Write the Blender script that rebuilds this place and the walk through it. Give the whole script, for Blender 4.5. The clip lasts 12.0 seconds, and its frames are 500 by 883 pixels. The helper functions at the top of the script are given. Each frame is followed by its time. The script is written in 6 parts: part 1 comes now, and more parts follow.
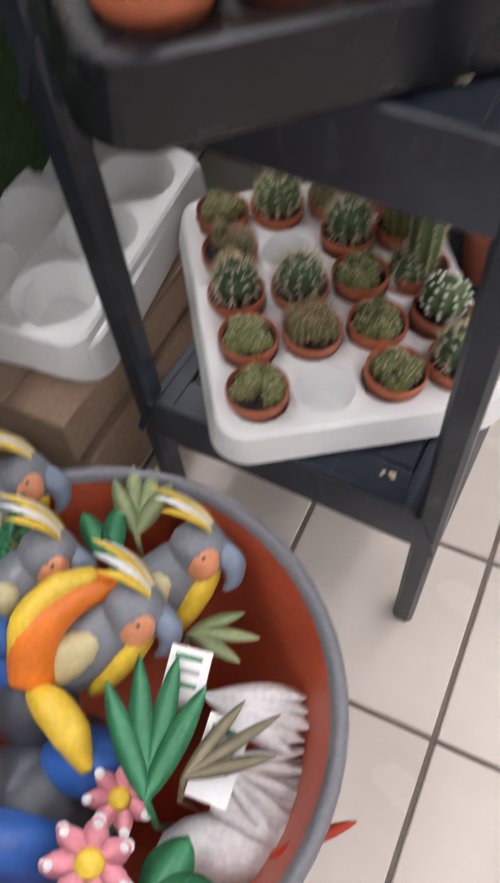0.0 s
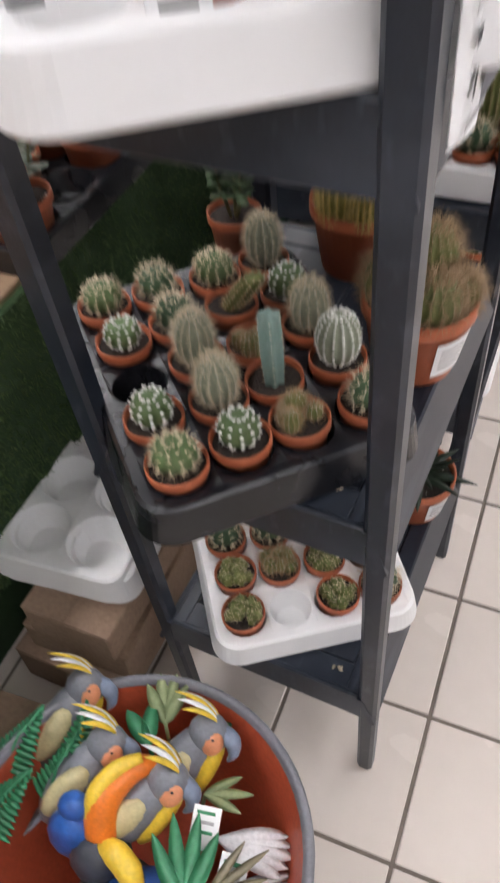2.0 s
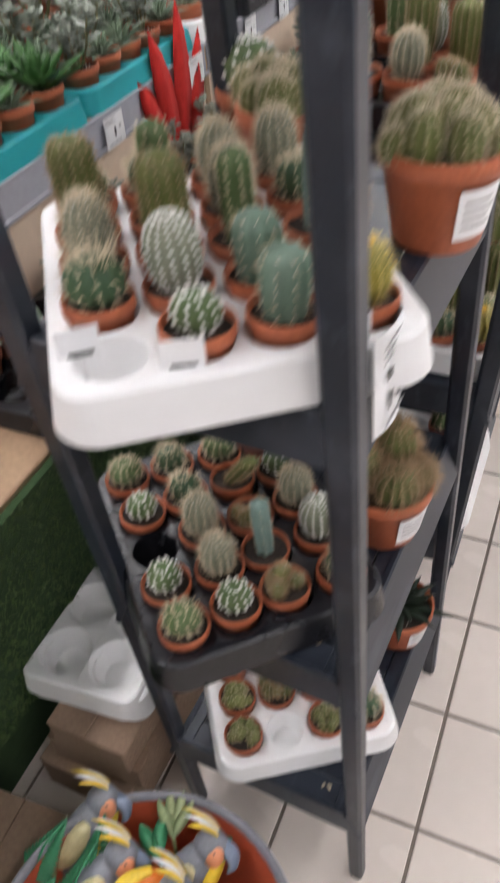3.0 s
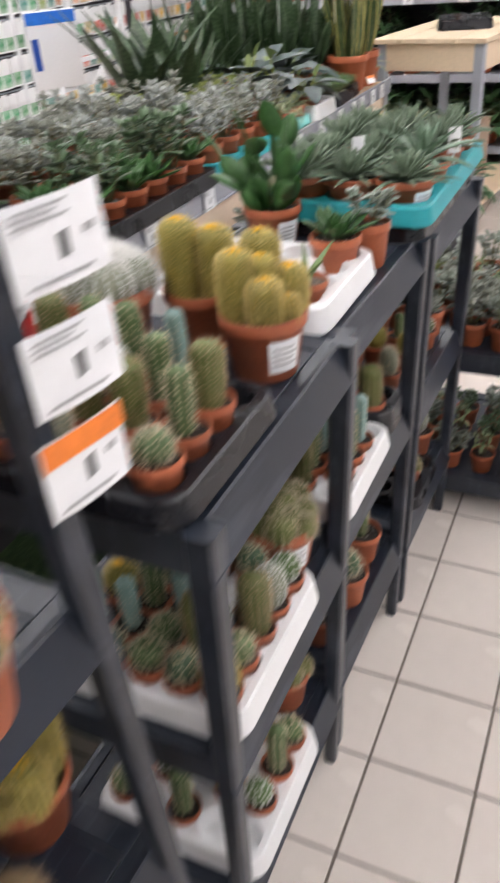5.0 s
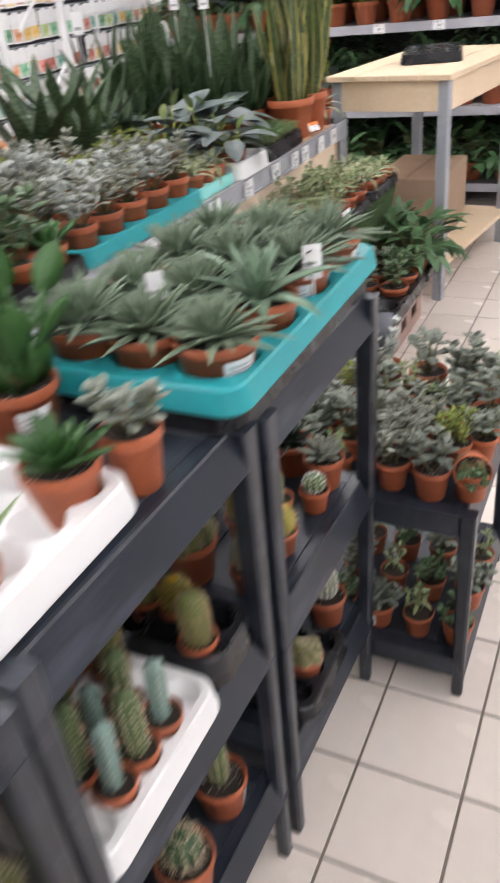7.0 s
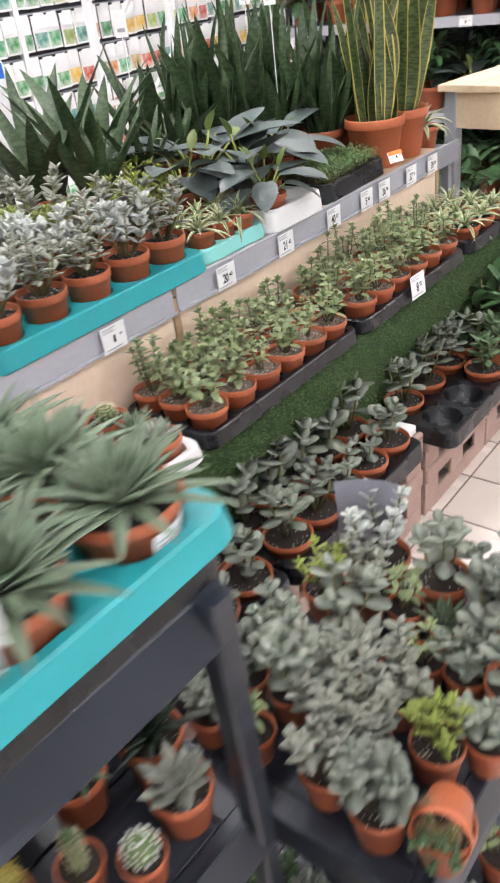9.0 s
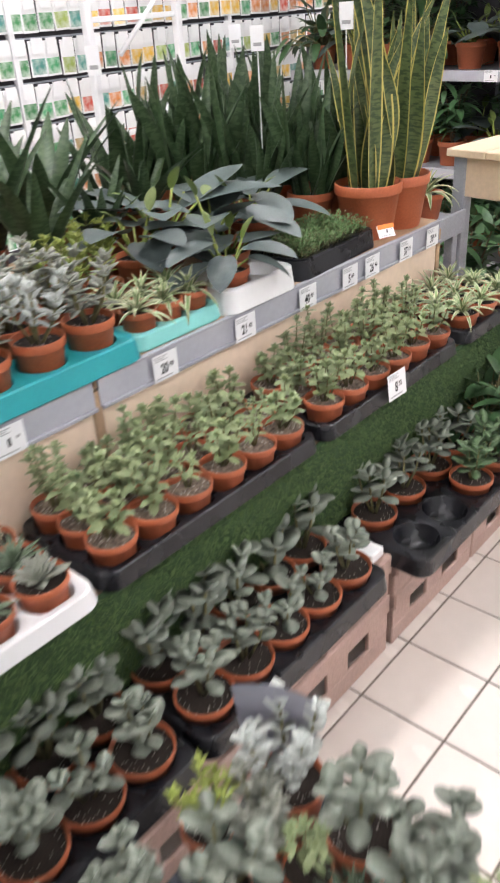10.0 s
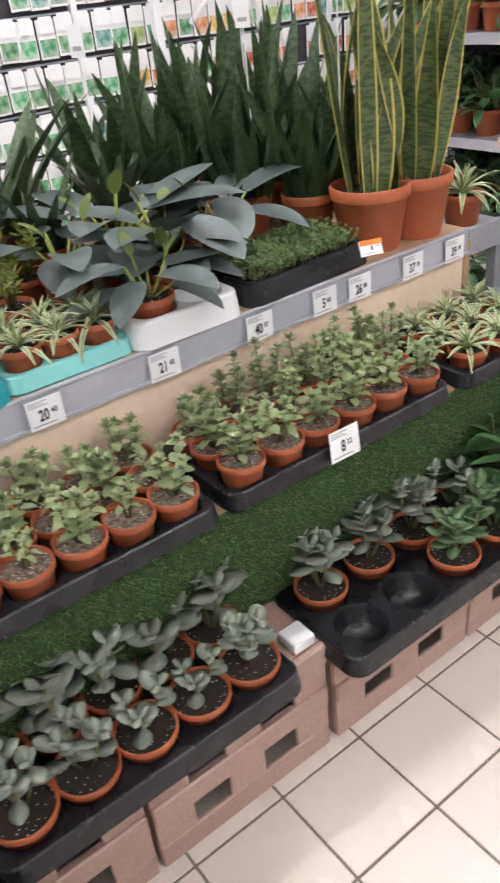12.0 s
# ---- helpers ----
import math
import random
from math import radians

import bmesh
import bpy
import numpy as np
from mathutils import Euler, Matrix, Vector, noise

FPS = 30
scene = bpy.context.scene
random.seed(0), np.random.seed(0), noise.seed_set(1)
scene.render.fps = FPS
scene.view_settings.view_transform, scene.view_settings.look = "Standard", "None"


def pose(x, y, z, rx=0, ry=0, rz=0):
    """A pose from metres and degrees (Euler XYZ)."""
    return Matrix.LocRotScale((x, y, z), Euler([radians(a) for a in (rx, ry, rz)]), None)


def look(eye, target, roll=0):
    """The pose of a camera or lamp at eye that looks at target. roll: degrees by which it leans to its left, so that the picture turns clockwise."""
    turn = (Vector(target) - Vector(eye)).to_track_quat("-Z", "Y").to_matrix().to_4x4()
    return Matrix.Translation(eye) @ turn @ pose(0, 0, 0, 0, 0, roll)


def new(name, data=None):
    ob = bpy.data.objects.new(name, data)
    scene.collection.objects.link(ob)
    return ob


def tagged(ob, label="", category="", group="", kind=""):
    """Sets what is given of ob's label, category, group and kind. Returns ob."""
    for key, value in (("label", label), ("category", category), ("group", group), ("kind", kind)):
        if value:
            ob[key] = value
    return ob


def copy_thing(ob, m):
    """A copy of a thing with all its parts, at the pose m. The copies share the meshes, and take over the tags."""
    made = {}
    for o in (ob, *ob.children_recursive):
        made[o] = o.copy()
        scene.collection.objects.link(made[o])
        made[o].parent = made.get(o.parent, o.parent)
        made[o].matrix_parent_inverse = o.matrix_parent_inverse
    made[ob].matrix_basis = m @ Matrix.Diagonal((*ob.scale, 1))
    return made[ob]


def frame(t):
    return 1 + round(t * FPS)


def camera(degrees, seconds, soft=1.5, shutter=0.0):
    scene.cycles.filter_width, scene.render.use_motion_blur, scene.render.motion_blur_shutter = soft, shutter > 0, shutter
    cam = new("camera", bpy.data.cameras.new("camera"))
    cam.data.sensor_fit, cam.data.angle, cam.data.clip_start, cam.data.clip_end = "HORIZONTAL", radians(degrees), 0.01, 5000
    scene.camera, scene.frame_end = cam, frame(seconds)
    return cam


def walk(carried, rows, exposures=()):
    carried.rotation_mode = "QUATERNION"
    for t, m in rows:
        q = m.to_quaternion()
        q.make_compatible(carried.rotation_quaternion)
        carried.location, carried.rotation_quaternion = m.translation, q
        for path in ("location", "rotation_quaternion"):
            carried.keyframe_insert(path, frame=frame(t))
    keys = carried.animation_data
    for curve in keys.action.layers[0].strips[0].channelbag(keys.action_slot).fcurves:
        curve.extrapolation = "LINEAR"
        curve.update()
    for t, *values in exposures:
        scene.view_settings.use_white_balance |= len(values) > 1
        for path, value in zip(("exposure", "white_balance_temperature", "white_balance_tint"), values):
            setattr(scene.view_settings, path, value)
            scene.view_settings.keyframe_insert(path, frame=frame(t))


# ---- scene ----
cam = camera(36.0, 12.0, soft=2.0, shutter=1.0)

PATH = [
    (0, (-0.072, -1.283, 0.815), (-0.579, -0.311, -0.858), -3.2),
    (0.5, (-0.058, -1.28, 0.867), (-0.565, -0.204, -0.741), -3.5),
    (1, (-0.048, -1.292, 0.943), (-0.526, -0.152, -0.629), -1.6),
    (1.5, (-0.029, -1.322, 1.051), (-0.546, -0.129, -0.469), -2.5),
    (2, (-0.015, -1.35, 1.139), (-0.596, -0.144, -0.347), -4.9),
    (2.5, (-0.002, -1.376, 1.231), (-0.605, -0.105, -0.191), -4.5),
    (2.7, (0.006, -1.387, 1.27), (-0.621, -0.092, -0.118), -4.9),
    (4.3, (0.257, -1.173, 1.397), (-0.606, 0.206, 0.234), -7.3),
    (4.4, (0.271, -1.156, 1.398), (-0.593, 0.24, 0.255), -8.1),
    (4.5, (0.269, -1.117, 1.395), (-0.57, 0.279, 0.233), -8.4),
    (5, (0.263, -0.944, 1.41), (-0.493, 0.557, 0.327), -4.7),
    (5.5, (0.254, -0.792, 1.42), (-0.44, 0.743, 0.341), -5.4),
    (6, (0.264, -0.653, 1.404), (-0.501, 0.861, 0.345), -7.1),
    (6.5, (0.307, -0.473, 1.42), (-0.531, 1.048, 0.428), -3.9),
    (7, (0.342, -0.314, 1.411), (-0.465, 1.189, 0.368), -6.3),
    (7.5, (0.317, -0.1, 1.42), (-0.433, 1.472, 0.437), -5.0),
    (7.6, (0.303, -0.054, 1.439), (-0.473, 1.51, 0.464), -5.0),
    (9.3, (0.359, 0.57, 1.405), (-0.799, 1.818, 0.355), -7.5),
    (9.5, (0.342, 0.646, 1.406), (-0.802, 1.933, 0.388), -5.3),
    (10, (0.265, 0.834, 1.415), (-0.91, 2.113, 0.423), -3.9),
    (10.5, (0.243, 0.97, 1.406), (-0.936, 2.178, 0.334), -7.4),
    (11, (0.285, 1.181, 1.408), (-1.011, 2.264, 0.336), -6.8),
    (11.5, (0.334, 1.324, 1.411), (-1.085, 2.281, 0.375), -6.5),
    (12, (0.359, 1.388, 1.41), (-1.05, 2.351, 0.367), -6.3),
]
walk(cam, [(t, look(e, g, r)) for t, e, g, r in PATH],
     [(0, -0.05), (2.7, -0.1), (4.6, -0.15), (5.3, -0.05), (7.0, 0.0), (7.7, 0.12), (9.3, 0.3), (9.6, 0.28), (10.2, 0.1), (11, 0.0), (12, 0.0)])

# ---- world and lights: a closed shop hall lit by rows of ceiling tubes ----
world = bpy.data.worlds.new("hall_air")
scene.world = world
world.use_nodes = True
world.node_tree.nodes["Background"].inputs[0].default_value = (0.9, 0.95, 1.0, 1)
world.node_tree.nodes["Background"].inputs[1].default_value = 0.25

TAU = 2 * math.pi
rng = random.Random(7)


# ---- materials ----
def mat(name, color, rough=0.6, color2=None, scale=8.0, fine=120.0, bump=0.15, metal=0.0, spec=0.5, vary=0.0,
        mix=0.5, emission=None, transmission=0.0, alpha=1.0, coat=0.0, grain=1.0, sss=0.0):
    m = bpy.data.materials.new(name)
    m.use_nodes = True
    nt = m.node_tree
    b = nt.nodes["Principled BSDF"]
    color2 = color2 or tuple(c * 0.72 for c in color)
    tc = nt.nodes.new("ShaderNodeTexCoord")
    n1 = nt.nodes.new("ShaderNodeTexNoise")
    n1.inputs["Scale"].default_value = scale
    n1.inputs["Detail"].default_value = 5
    n2 = nt.nodes.new("ShaderNodeTexNoise")
    n2.inputs["Scale"].default_value = fine
    n2.inputs["Detail"].default_value = 3
    nt.links.new(tc.outputs["Object"], n1.inputs["Vector"])
    nt.links.new(tc.outputs["Object"], n2.inputs["Vector"])
    mx = nt.nodes.new("ShaderNodeMixRGB")
    ramp = nt.nodes.new("ShaderNodeMapRange")
    ramp.inputs[1].default_value, ramp.inputs[2].default_value = 0.35, 0.7
    ramp.inputs[4].default_value = mix
    nt.links.new(n1.outputs["Fac"], ramp.inputs[0])
    nt.links.new(ramp.outputs[0], mx.inputs[0])
    mx.inputs[1].default_value = (*color, 1)
    mx.inputs[2].default_value = (*color2, 1)
    last = mx.outputs[0]
    g = nt.nodes.new("ShaderNodeMapRange")
    g.inputs[1].default_value, g.inputs[2].default_value = 0.3, 0.7
    g.inputs[3].default_value, g.inputs[4].default_value = 1 - 0.12 * grain, 1 + 0.10 * grain
    nt.links.new(n2.outputs["Fac"], g.inputs[0])
    hsv = nt.nodes.new("ShaderNodeHueSaturation")
    nt.links.new(last, hsv.inputs["Color"])
    if vary:
        oi = nt.nodes.new("ShaderNodeObjectInfo")
        v = nt.nodes.new("ShaderNodeMapRange")
        v.inputs[3].default_value, v.inputs[4].default_value = 1 - vary, 1 + vary
        nt.links.new(oi.outputs["Random"], v.inputs[0])
        mul = nt.nodes.new("ShaderNodeMath")
        mul.operation = "MULTIPLY"
        nt.links.new(v.outputs[0], mul.inputs[0])
        nt.links.new(g.outputs[0], mul.inputs[1])
        nt.links.new(mul.outputs[0], hsv.inputs["Value"])
    else:
        nt.links.new(g.outputs[0], hsv.inputs["Value"])
    nt.links.new(hsv.outputs[0], b.inputs["Base Color"])
    rr = nt.nodes.new("ShaderNodeMapRange")
    rr.inputs[3].default_value, rr.inputs[4].default_value = max(0.02, rough - 0.1 * grain), min(1, rough + 0.12 * grain)
    nt.links.new(n1.outputs["Fac"], rr.inputs[0])
    nt.links.new(rr.outputs[0], b.inputs["Roughness"])
    b.inputs["Metallic"].default_value = metal
    b.inputs["Specular IOR Level"].default_value = spec
    b.inputs["Transmission Weight"].default_value = transmission
    b.inputs["Alpha"].default_value = alpha
    b.inputs["Coat Weight"].default_value = coat
    b.inputs["Subsurface Weight"].default_value = sss
    if sss:
        b.inputs["Subsurface Radius"].default_value = (0.01, 0.01, 0.005)
        b.inputs["Subsurface Scale"].default_value = 0.3
    if bump:
        bp = nt.nodes.new("ShaderNodeBump")
        bp.inputs["Strength"].default_value = bump
        bp.inputs["Distance"].default_value = 0.002
        nt.links.new(n2.outputs["Fac"], bp.inputs["Height"])
        nt.links.new(bp.outputs[0], b.inputs["Normal"])
    if emission:
        b.inputs["Emission Color"].default_value = (*emission[0], 1)
        b.inputs["Emission Strength"].default_value = emission[1]
    return m


def edged(m, color, lo, hi, axis="X"):
    """Tint the margin of a leaf: its UV runs 0 to 1 across the blade."""
    nt = m.node_tree
    b = nt.nodes["Principled BSDF"]
    src = b.inputs["Base Color"].links[0].from_socket
    uv = nt.nodes.new("ShaderNodeUVMap")
    sp = nt.nodes.new("ShaderNodeSeparateXYZ")
    nt.links.new(uv.outputs[0], sp.inputs[0])
    sub = nt.nodes.new("ShaderNodeMath")
    sub.operation = "SUBTRACT"
    sub.inputs[1].default_value = 0.5
    ab = nt.nodes.new("ShaderNodeMath")
    ab.operation = "ABSOLUTE"
    nt.links.new(sp.outputs[axis], sub.inputs[0])
    nt.links.new(sub.outputs[0], ab.inputs[0])
    mr = nt.nodes.new("ShaderNodeMapRange")
    mr.inputs[1].default_value, mr.inputs[2].default_value = lo, hi
    nt.links.new(ab.outputs[0], mr.inputs[0])
    mx = nt.nodes.new("ShaderNodeMixRGB")
    nt.links.new(mr.outputs[0], mx.inputs[0])
    nt.links.new(src, mx.inputs[1])
    mx.inputs[2].default_value = (*color, 1)
    nt.links.new(mx.outputs[0], b.inputs["Base Color"])
    return m


def banded(m, color, scale, amount=0.6):
    """Cross bands along a blade (UV y), wavy as on snake plants."""
    nt = m.node_tree
    b = nt.nodes["Principled BSDF"]
    src = b.inputs["Base Color"].links[0].from_socket
    uv = nt.nodes.new("ShaderNodeUVMap")
    mp = nt.nodes.new("ShaderNodeMapping")
    mp.inputs["Scale"].default_value = (1.5, scale, 1)
    nt.links.new(uv.outputs[0], mp.inputs[0])
    n = nt.nodes.new("ShaderNodeTexNoise")
    n.inputs["Scale"].default_value = 1.0
    n.inputs["Detail"].default_value = 4
    nt.links.new(mp.outputs[0], n.inputs["Vector"])
    mr = nt.nodes.new("ShaderNodeMapRange")
    mr.inputs[1].default_value, mr.inputs[2].default_value, mr.inputs[4].default_value = 0.48, 0.56, amount
    nt.links.new(n.outputs["Fac"], mr.inputs[0])
    mx = nt.nodes.new("ShaderNodeMixRGB")
    nt.links.new(mr.outputs[0], mx.inputs[0])
    nt.links.new(src, mx.inputs[1])
    mx.inputs[2].default_value = (*color, 1)
    nt.links.new(mx.outputs[0], b.inputs["Base Color"])
    return m


def streaked(m, color, amount):
    """Long pale streaks along the shelf and fine scratches, colour standing in for lip sheen."""
    nt = m.node_tree
    b = nt.nodes["Principled BSDF"]
    src = b.inputs["Base Color"].links[0].from_socket
    tc = nt.nodes.new("ShaderNodeTexCoord")
    facs = []
    for scale, lo, hi in (((70, 4, 30), 0.56, 0.74), ((9, 2.5, 9), 0.52, 0.75)):
        mp = nt.nodes.new("ShaderNodeMapping")
        mp.inputs["Scale"].default_value = scale
        nt.links.new(tc.outputs["Object"], mp.inputs[0])
        n = nt.nodes.new("ShaderNodeTexNoise")
        n.inputs["Scale"].default_value = 1.0
        n.inputs["Detail"].default_value = 4
        nt.links.new(mp.outputs[0], n.inputs["Vector"])
        mr = nt.nodes.new("ShaderNodeMapRange")
        mr.inputs[1].default_value, mr.inputs[2].default_value, mr.inputs[4].default_value = lo, hi, amount
        nt.links.new(n.outputs["Fac"], mr.inputs[0])
        facs.append(mr.outputs[0])
    top = nt.nodes.new("ShaderNodeMath")
    top.operation = "MAXIMUM"
    nt.links.new(facs[0], top.inputs[0])
    nt.links.new(facs[1], top.inputs[1])
    mx = nt.nodes.new("ShaderNodeMixRGB")
    nt.links.new(top.outputs[0], mx.inputs[0])
    nt.links.new(src, mx.inputs[1])
    mx.inputs[2].default_value = (*color, 1)
    nt.links.new(mx.outputs[0], b.inputs["Base Color"])
    return m


TILE = mat("beige_floor_tile", (0.715, 0.640, 0.578), 0.27, (0.69, 0.615, 0.552), 5, 25, 0.004, vary=0.025, mix=0.3, grain=0.15)
GROUT = mat("dark_grout", (0.19, 0.155, 0.13), 0.9, (0.13, 0.105, 0.09), 20, 300, 0.3)
# Streaks pale the rack colour in place of light caught by the lips.
RACK = streaked(mat("anthracite_plastic", (0.011, 0.015, 0.024), 0.34, (0.022, 0.029, 0.043), 6, 420, 0.06, mix=0.7, spec=0.45), (0.075, 0.086, 0.11), 0.5)
BLACK = mat("black_tray_plastic", (0.006, 0.006, 0.008), 0.26, (0.019, 0.020, 0.024), 14, 160, 0.15, mix=0.8, spec=0.42)
WHITE = mat("white_tray_plastic", (0.80, 0.80, 0.80), 0.34, (0.75, 0.75, 0.74), 9, 60, 0.0, mix=0.4, grain=0.1)
TEAL = mat("teal_tray_plastic", (0.02, 0.33, 0.36), 0.4, (0.015, 0.28, 0.315), 8, 160, 0.03, grain=0.3)
AQUA = mat("pale_aqua_tray_plastic", (0.24, 0.62, 0.58), 0.4, (0.21, 0.57, 0.535), 8, 160, 0.02, grain=0.2)
POT = mat("terracotta_plastic", (0.41, 0.112, 0.046), 0.5, (0.31, 0.082, 0.036), 10, 200, 0.08, vary=0.15)
SOIL = mat("potting_soil", (0.012, 0.008, 0.006), 0.95, (0.060, 0.042, 0.030), 260, 520, 1.0, mix=0.6)
PERLITE = mat("perlite_grain", (0.62, 0.59, 0.54), 0.9, bump=0)
GRIT = mat("pale_grit_soil", (0.06, 0.040, 0.027), 0.95, (0.26, 0.21, 0.16), 160, 320, 1.0, mix=0.9)
BEECH = mat("beech_laminate", (0.78, 0.62, 0.475), 0.5, (0.73, 0.565, 0.42), 3, 60, 0.02, grain=0.3)
PLY = mat("raw_board_edge", (0.42, 0.28, 0.17), 0.7, (0.3, 0.19, 0.11), 12, 120, 0.2)
PINE = mat("pale_pine_boards", (0.74, 0.585, 0.41), 0.55, (0.67, 0.51, 0.34), 4, 90, 0.03, grain=0.4)
STEEL = mat("grey_painted_steel", (0.36, 0.38, 0.42), 0.4, (0.3, 0.32, 0.36), 8, 200, 0.04, metal=0.2)
RAIL = mat("clear_grey_price_rail", (0.42, 0.42, 0.46), 0.2, (0.37, 0.38, 0.43), 5, 80, 0.0, spec=0.7, coat=0.4, grain=0.3)
PAPER = mat("white_paper_card", (0.82, 0.82, 0.82), 0.6, (0.79, 0.79, 0.80), 20, 200, 0.0, grain=0.15)
INK = mat("black_ink", (0.02, 0.02, 0.02), 0.6, bump=0)
GREYINK = mat("grey_print", (0.38, 0.38, 0.38), 0.6, bump=0)
ORANGE = mat("orange_print", (0.85, 0.22, 0.03), 0.55, bump=0)
CRATE = mat("brown_crate_plastic", (0.42, 0.285, 0.24), 0.5, (0.34, 0.225, 0.185), 6, 150, 0.12)
CARD = mat("brown_cardboard", (0.34, 0.235, 0.165), 0.85, (0.28, 0.185, 0.125), 7, 140, 0.15)
TURFBASE = mat("turf_backing", (0.024, 0.058, 0.016), 0.95, (0.016, 0.042, 0.011), 30, 300, 0.6)
TURF = mat("artificial_grass", (0.068, 0.145, 0.032), 0.6, (0.17, 0.215, 0.08), 160, 400, 0.0, mix=0.9)
WALLP = mat("white_wall_paint", (0.42, 0.42, 0.43), 0.7, (0.38, 0.38, 0.39), 2, 60, 0.05)
CEIL = mat("grey_ceiling", (0.5, 0.5, 0.5), 0.8, (0.45, 0.45, 0.45), 2, 40, 0.05)
# East wall is out of view; its tone sets the bounce on aisle-side faces.
WALLE = mat("east_wall_bounce_tone", (0.42, 0.43, 0.45), 0.7, (0.38, 0.39, 0.41), 2, 60, 0.03)
LAMP = mat("tube_diffuser", (0.9, 0.9, 0.9), 0.5, bump=0, emission=((0.995, 0.965, 0.985), 41.0))


# ---- mesh building ----
class MB:
    """Gathers vertices and faces, with a material slot and a UV for each vertex."""

    def __init__(self):
        self.v, self.f, self.m, self.uv, self.s = [], [], [], [], []

    def add(self, verts, faces, mi=0, uv=None, smooth=True):
        n = len(self.v)
        self.v.extend([tuple(p) for p in verts])
        self.uv.extend(uv if uv else [(0.5, 0.5)] * len(verts))
        for q in faces:
            self.f.append([n + i for i in q])
            self.m.append(mi)
            self.s.append(smooth)
        return self

    def box(self, lo, hi, c=0.0, mi=0):
        lo, hi = Vector(lo), Vector(hi)
        mid, h = (lo + hi) / 2, (hi - lo) / 2
        if c <= 0:
            vs = [mid + Vector((h.x * x, h.y * y, h.z * z)) for x in (-1, 1) for y in (-1, 1) for z in (-1, 1)]
            return self.add(vs, [(0, 1, 3, 2), (4, 6, 7, 5), (0, 4, 5, 1), (2, 3, 7, 6), (0, 2, 6, 4), (1, 5, 7, 3)], mi, smooth=False)
        c = min(c, h.x * 0.9, h.y * 0.9, h.z * 0.9)
        idx, vs = {}, []
        for sx in (-1, 1):
            for sy in (-1, 1):
                for sz in (-1, 1):
                    for a in range(3):
                        p = [sx * (h.x - c), sy * (h.y - c), sz * (h.z - c)]
                        p[a] = (sx, sy, sz)[a] * h[a]
                        idx[sx, sy, sz, a] = len(vs)
                        vs.append(mid + Vector(p))
        fs = []
        for a in range(3):
            b, d = (a + 1) % 3, (a + 2) % 3
            for s in (-1, 1):
                def k(sb, sd, ax=a):
                    t = [0, 0, 0]
                    t[a], t[b], t[d] = s, sb, sd
                    return idx[t[0], t[1], t[2], ax]
                q = [k(-1, -1), k(1, -1), k(1, 1), k(-1, 1)]
                fs.append(q if s > 0 else q[::-1])
            for sa in (-1, 1):
                for sb in (-1, 1):
                    def e(sd, ax):
                        t = [0, 0, 0]
                        t[a], t[b], t[d] = sa, sb, sd
                        return idx[t[0], t[1], t[2], ax]
                    q = [e(-1, a), e(1, a), e(1, b), e(-1, b)]
                    fs.append(q if sa * sb < 0 else q[::-1])
        for sx in (-1, 1):
            for sy in (-1, 1):
                for sz in (-1, 1):
                    q = [idx[sx, sy, sz, a] for a in range(3)]
                    fs.append(q if sx * sy * sz > 0 else q[::-1])
        return self.add(vs, fs, mi, smooth=False)

    def lathe(self, prof, n=24, mi=0, at=(0, 0, 0), sx=1.0, sy=1.0, smooth=True, cap=True):
        vs, fs = [], []
        for r, z in prof:
            for i in range(n):
                a = TAU * i / n
                vs.append((at[0] + r * sx * math.cos(a), at[1] + r * sy * math.sin(a), at[2] + z))
        for j in range(len(prof) - 1):
            for i in range(n):
                k = (i + 1) % n
                fs.append((j * n + i, j * n + k, (j + 1) * n + k, (j + 1) * n + i))
        if cap and prof[0][0] > 1e-6:
            fs.append(tuple(range(n))[::-1])
        if cap and prof[-1][0] > 1e-6:
            fs.append(tuple((len(prof) - 1) * n + i for i in range(n)))
        return self.add(vs, fs, mi, smooth=smooth)

    def tube(self, pts, radii, n=6, mi=0):
        pts = [Vector(p) for p in pts]
        vs, fs, uv = [], [], []
        for j, p in enumerate(pts):
            d = (pts[min(j + 1, len(pts) - 1)] - pts[max(j - 1, 0)]).normalized()
            u = d.cross(Vector((0.31, 0.17, 0.93))).normalized()
            w = d.cross(u)
            for i in range(n):
                a = TAU * i / n
                vs.append(p + (u * math.cos(a) + w * math.sin(a)) * radii[j])
                uv.append((i / n, j / max(1, len(pts) - 1)))
        for j in range(len(pts) - 1):
            for i in range(n):
                k = (i + 1) % n
                fs.append((j * n + i, j * n + k, (j + 1) * n + k, (j + 1) * n + i))
        fs.append(tuple(range(n))[::-1])
        fs.append(tuple((len(pts) - 1) * n + i for i in range(n)))
        return self.add(vs, fs, mi, uv)

    def leaf(self, base, way, up, length, width, bend=0.0, fold=0.15, seg=5, tip=0.5, thick=0.0, mi=0, twist=0.0, blunt=0.66):
        """A blade from base along way; bend curls it away from up; thick closes it into a fleshy leaf."""
        way, up = Vector(way).normalized(), Vector(up)
        side = way.cross(up)
        if side.length < 1e-4:
            side = way.orthogonal()
        side.normalize()
        up = side.cross(way).normalized()
        p = Vector(base)
        vs, fs, uv = [], [], []
        rows = 3 if thick <= 0 else 4
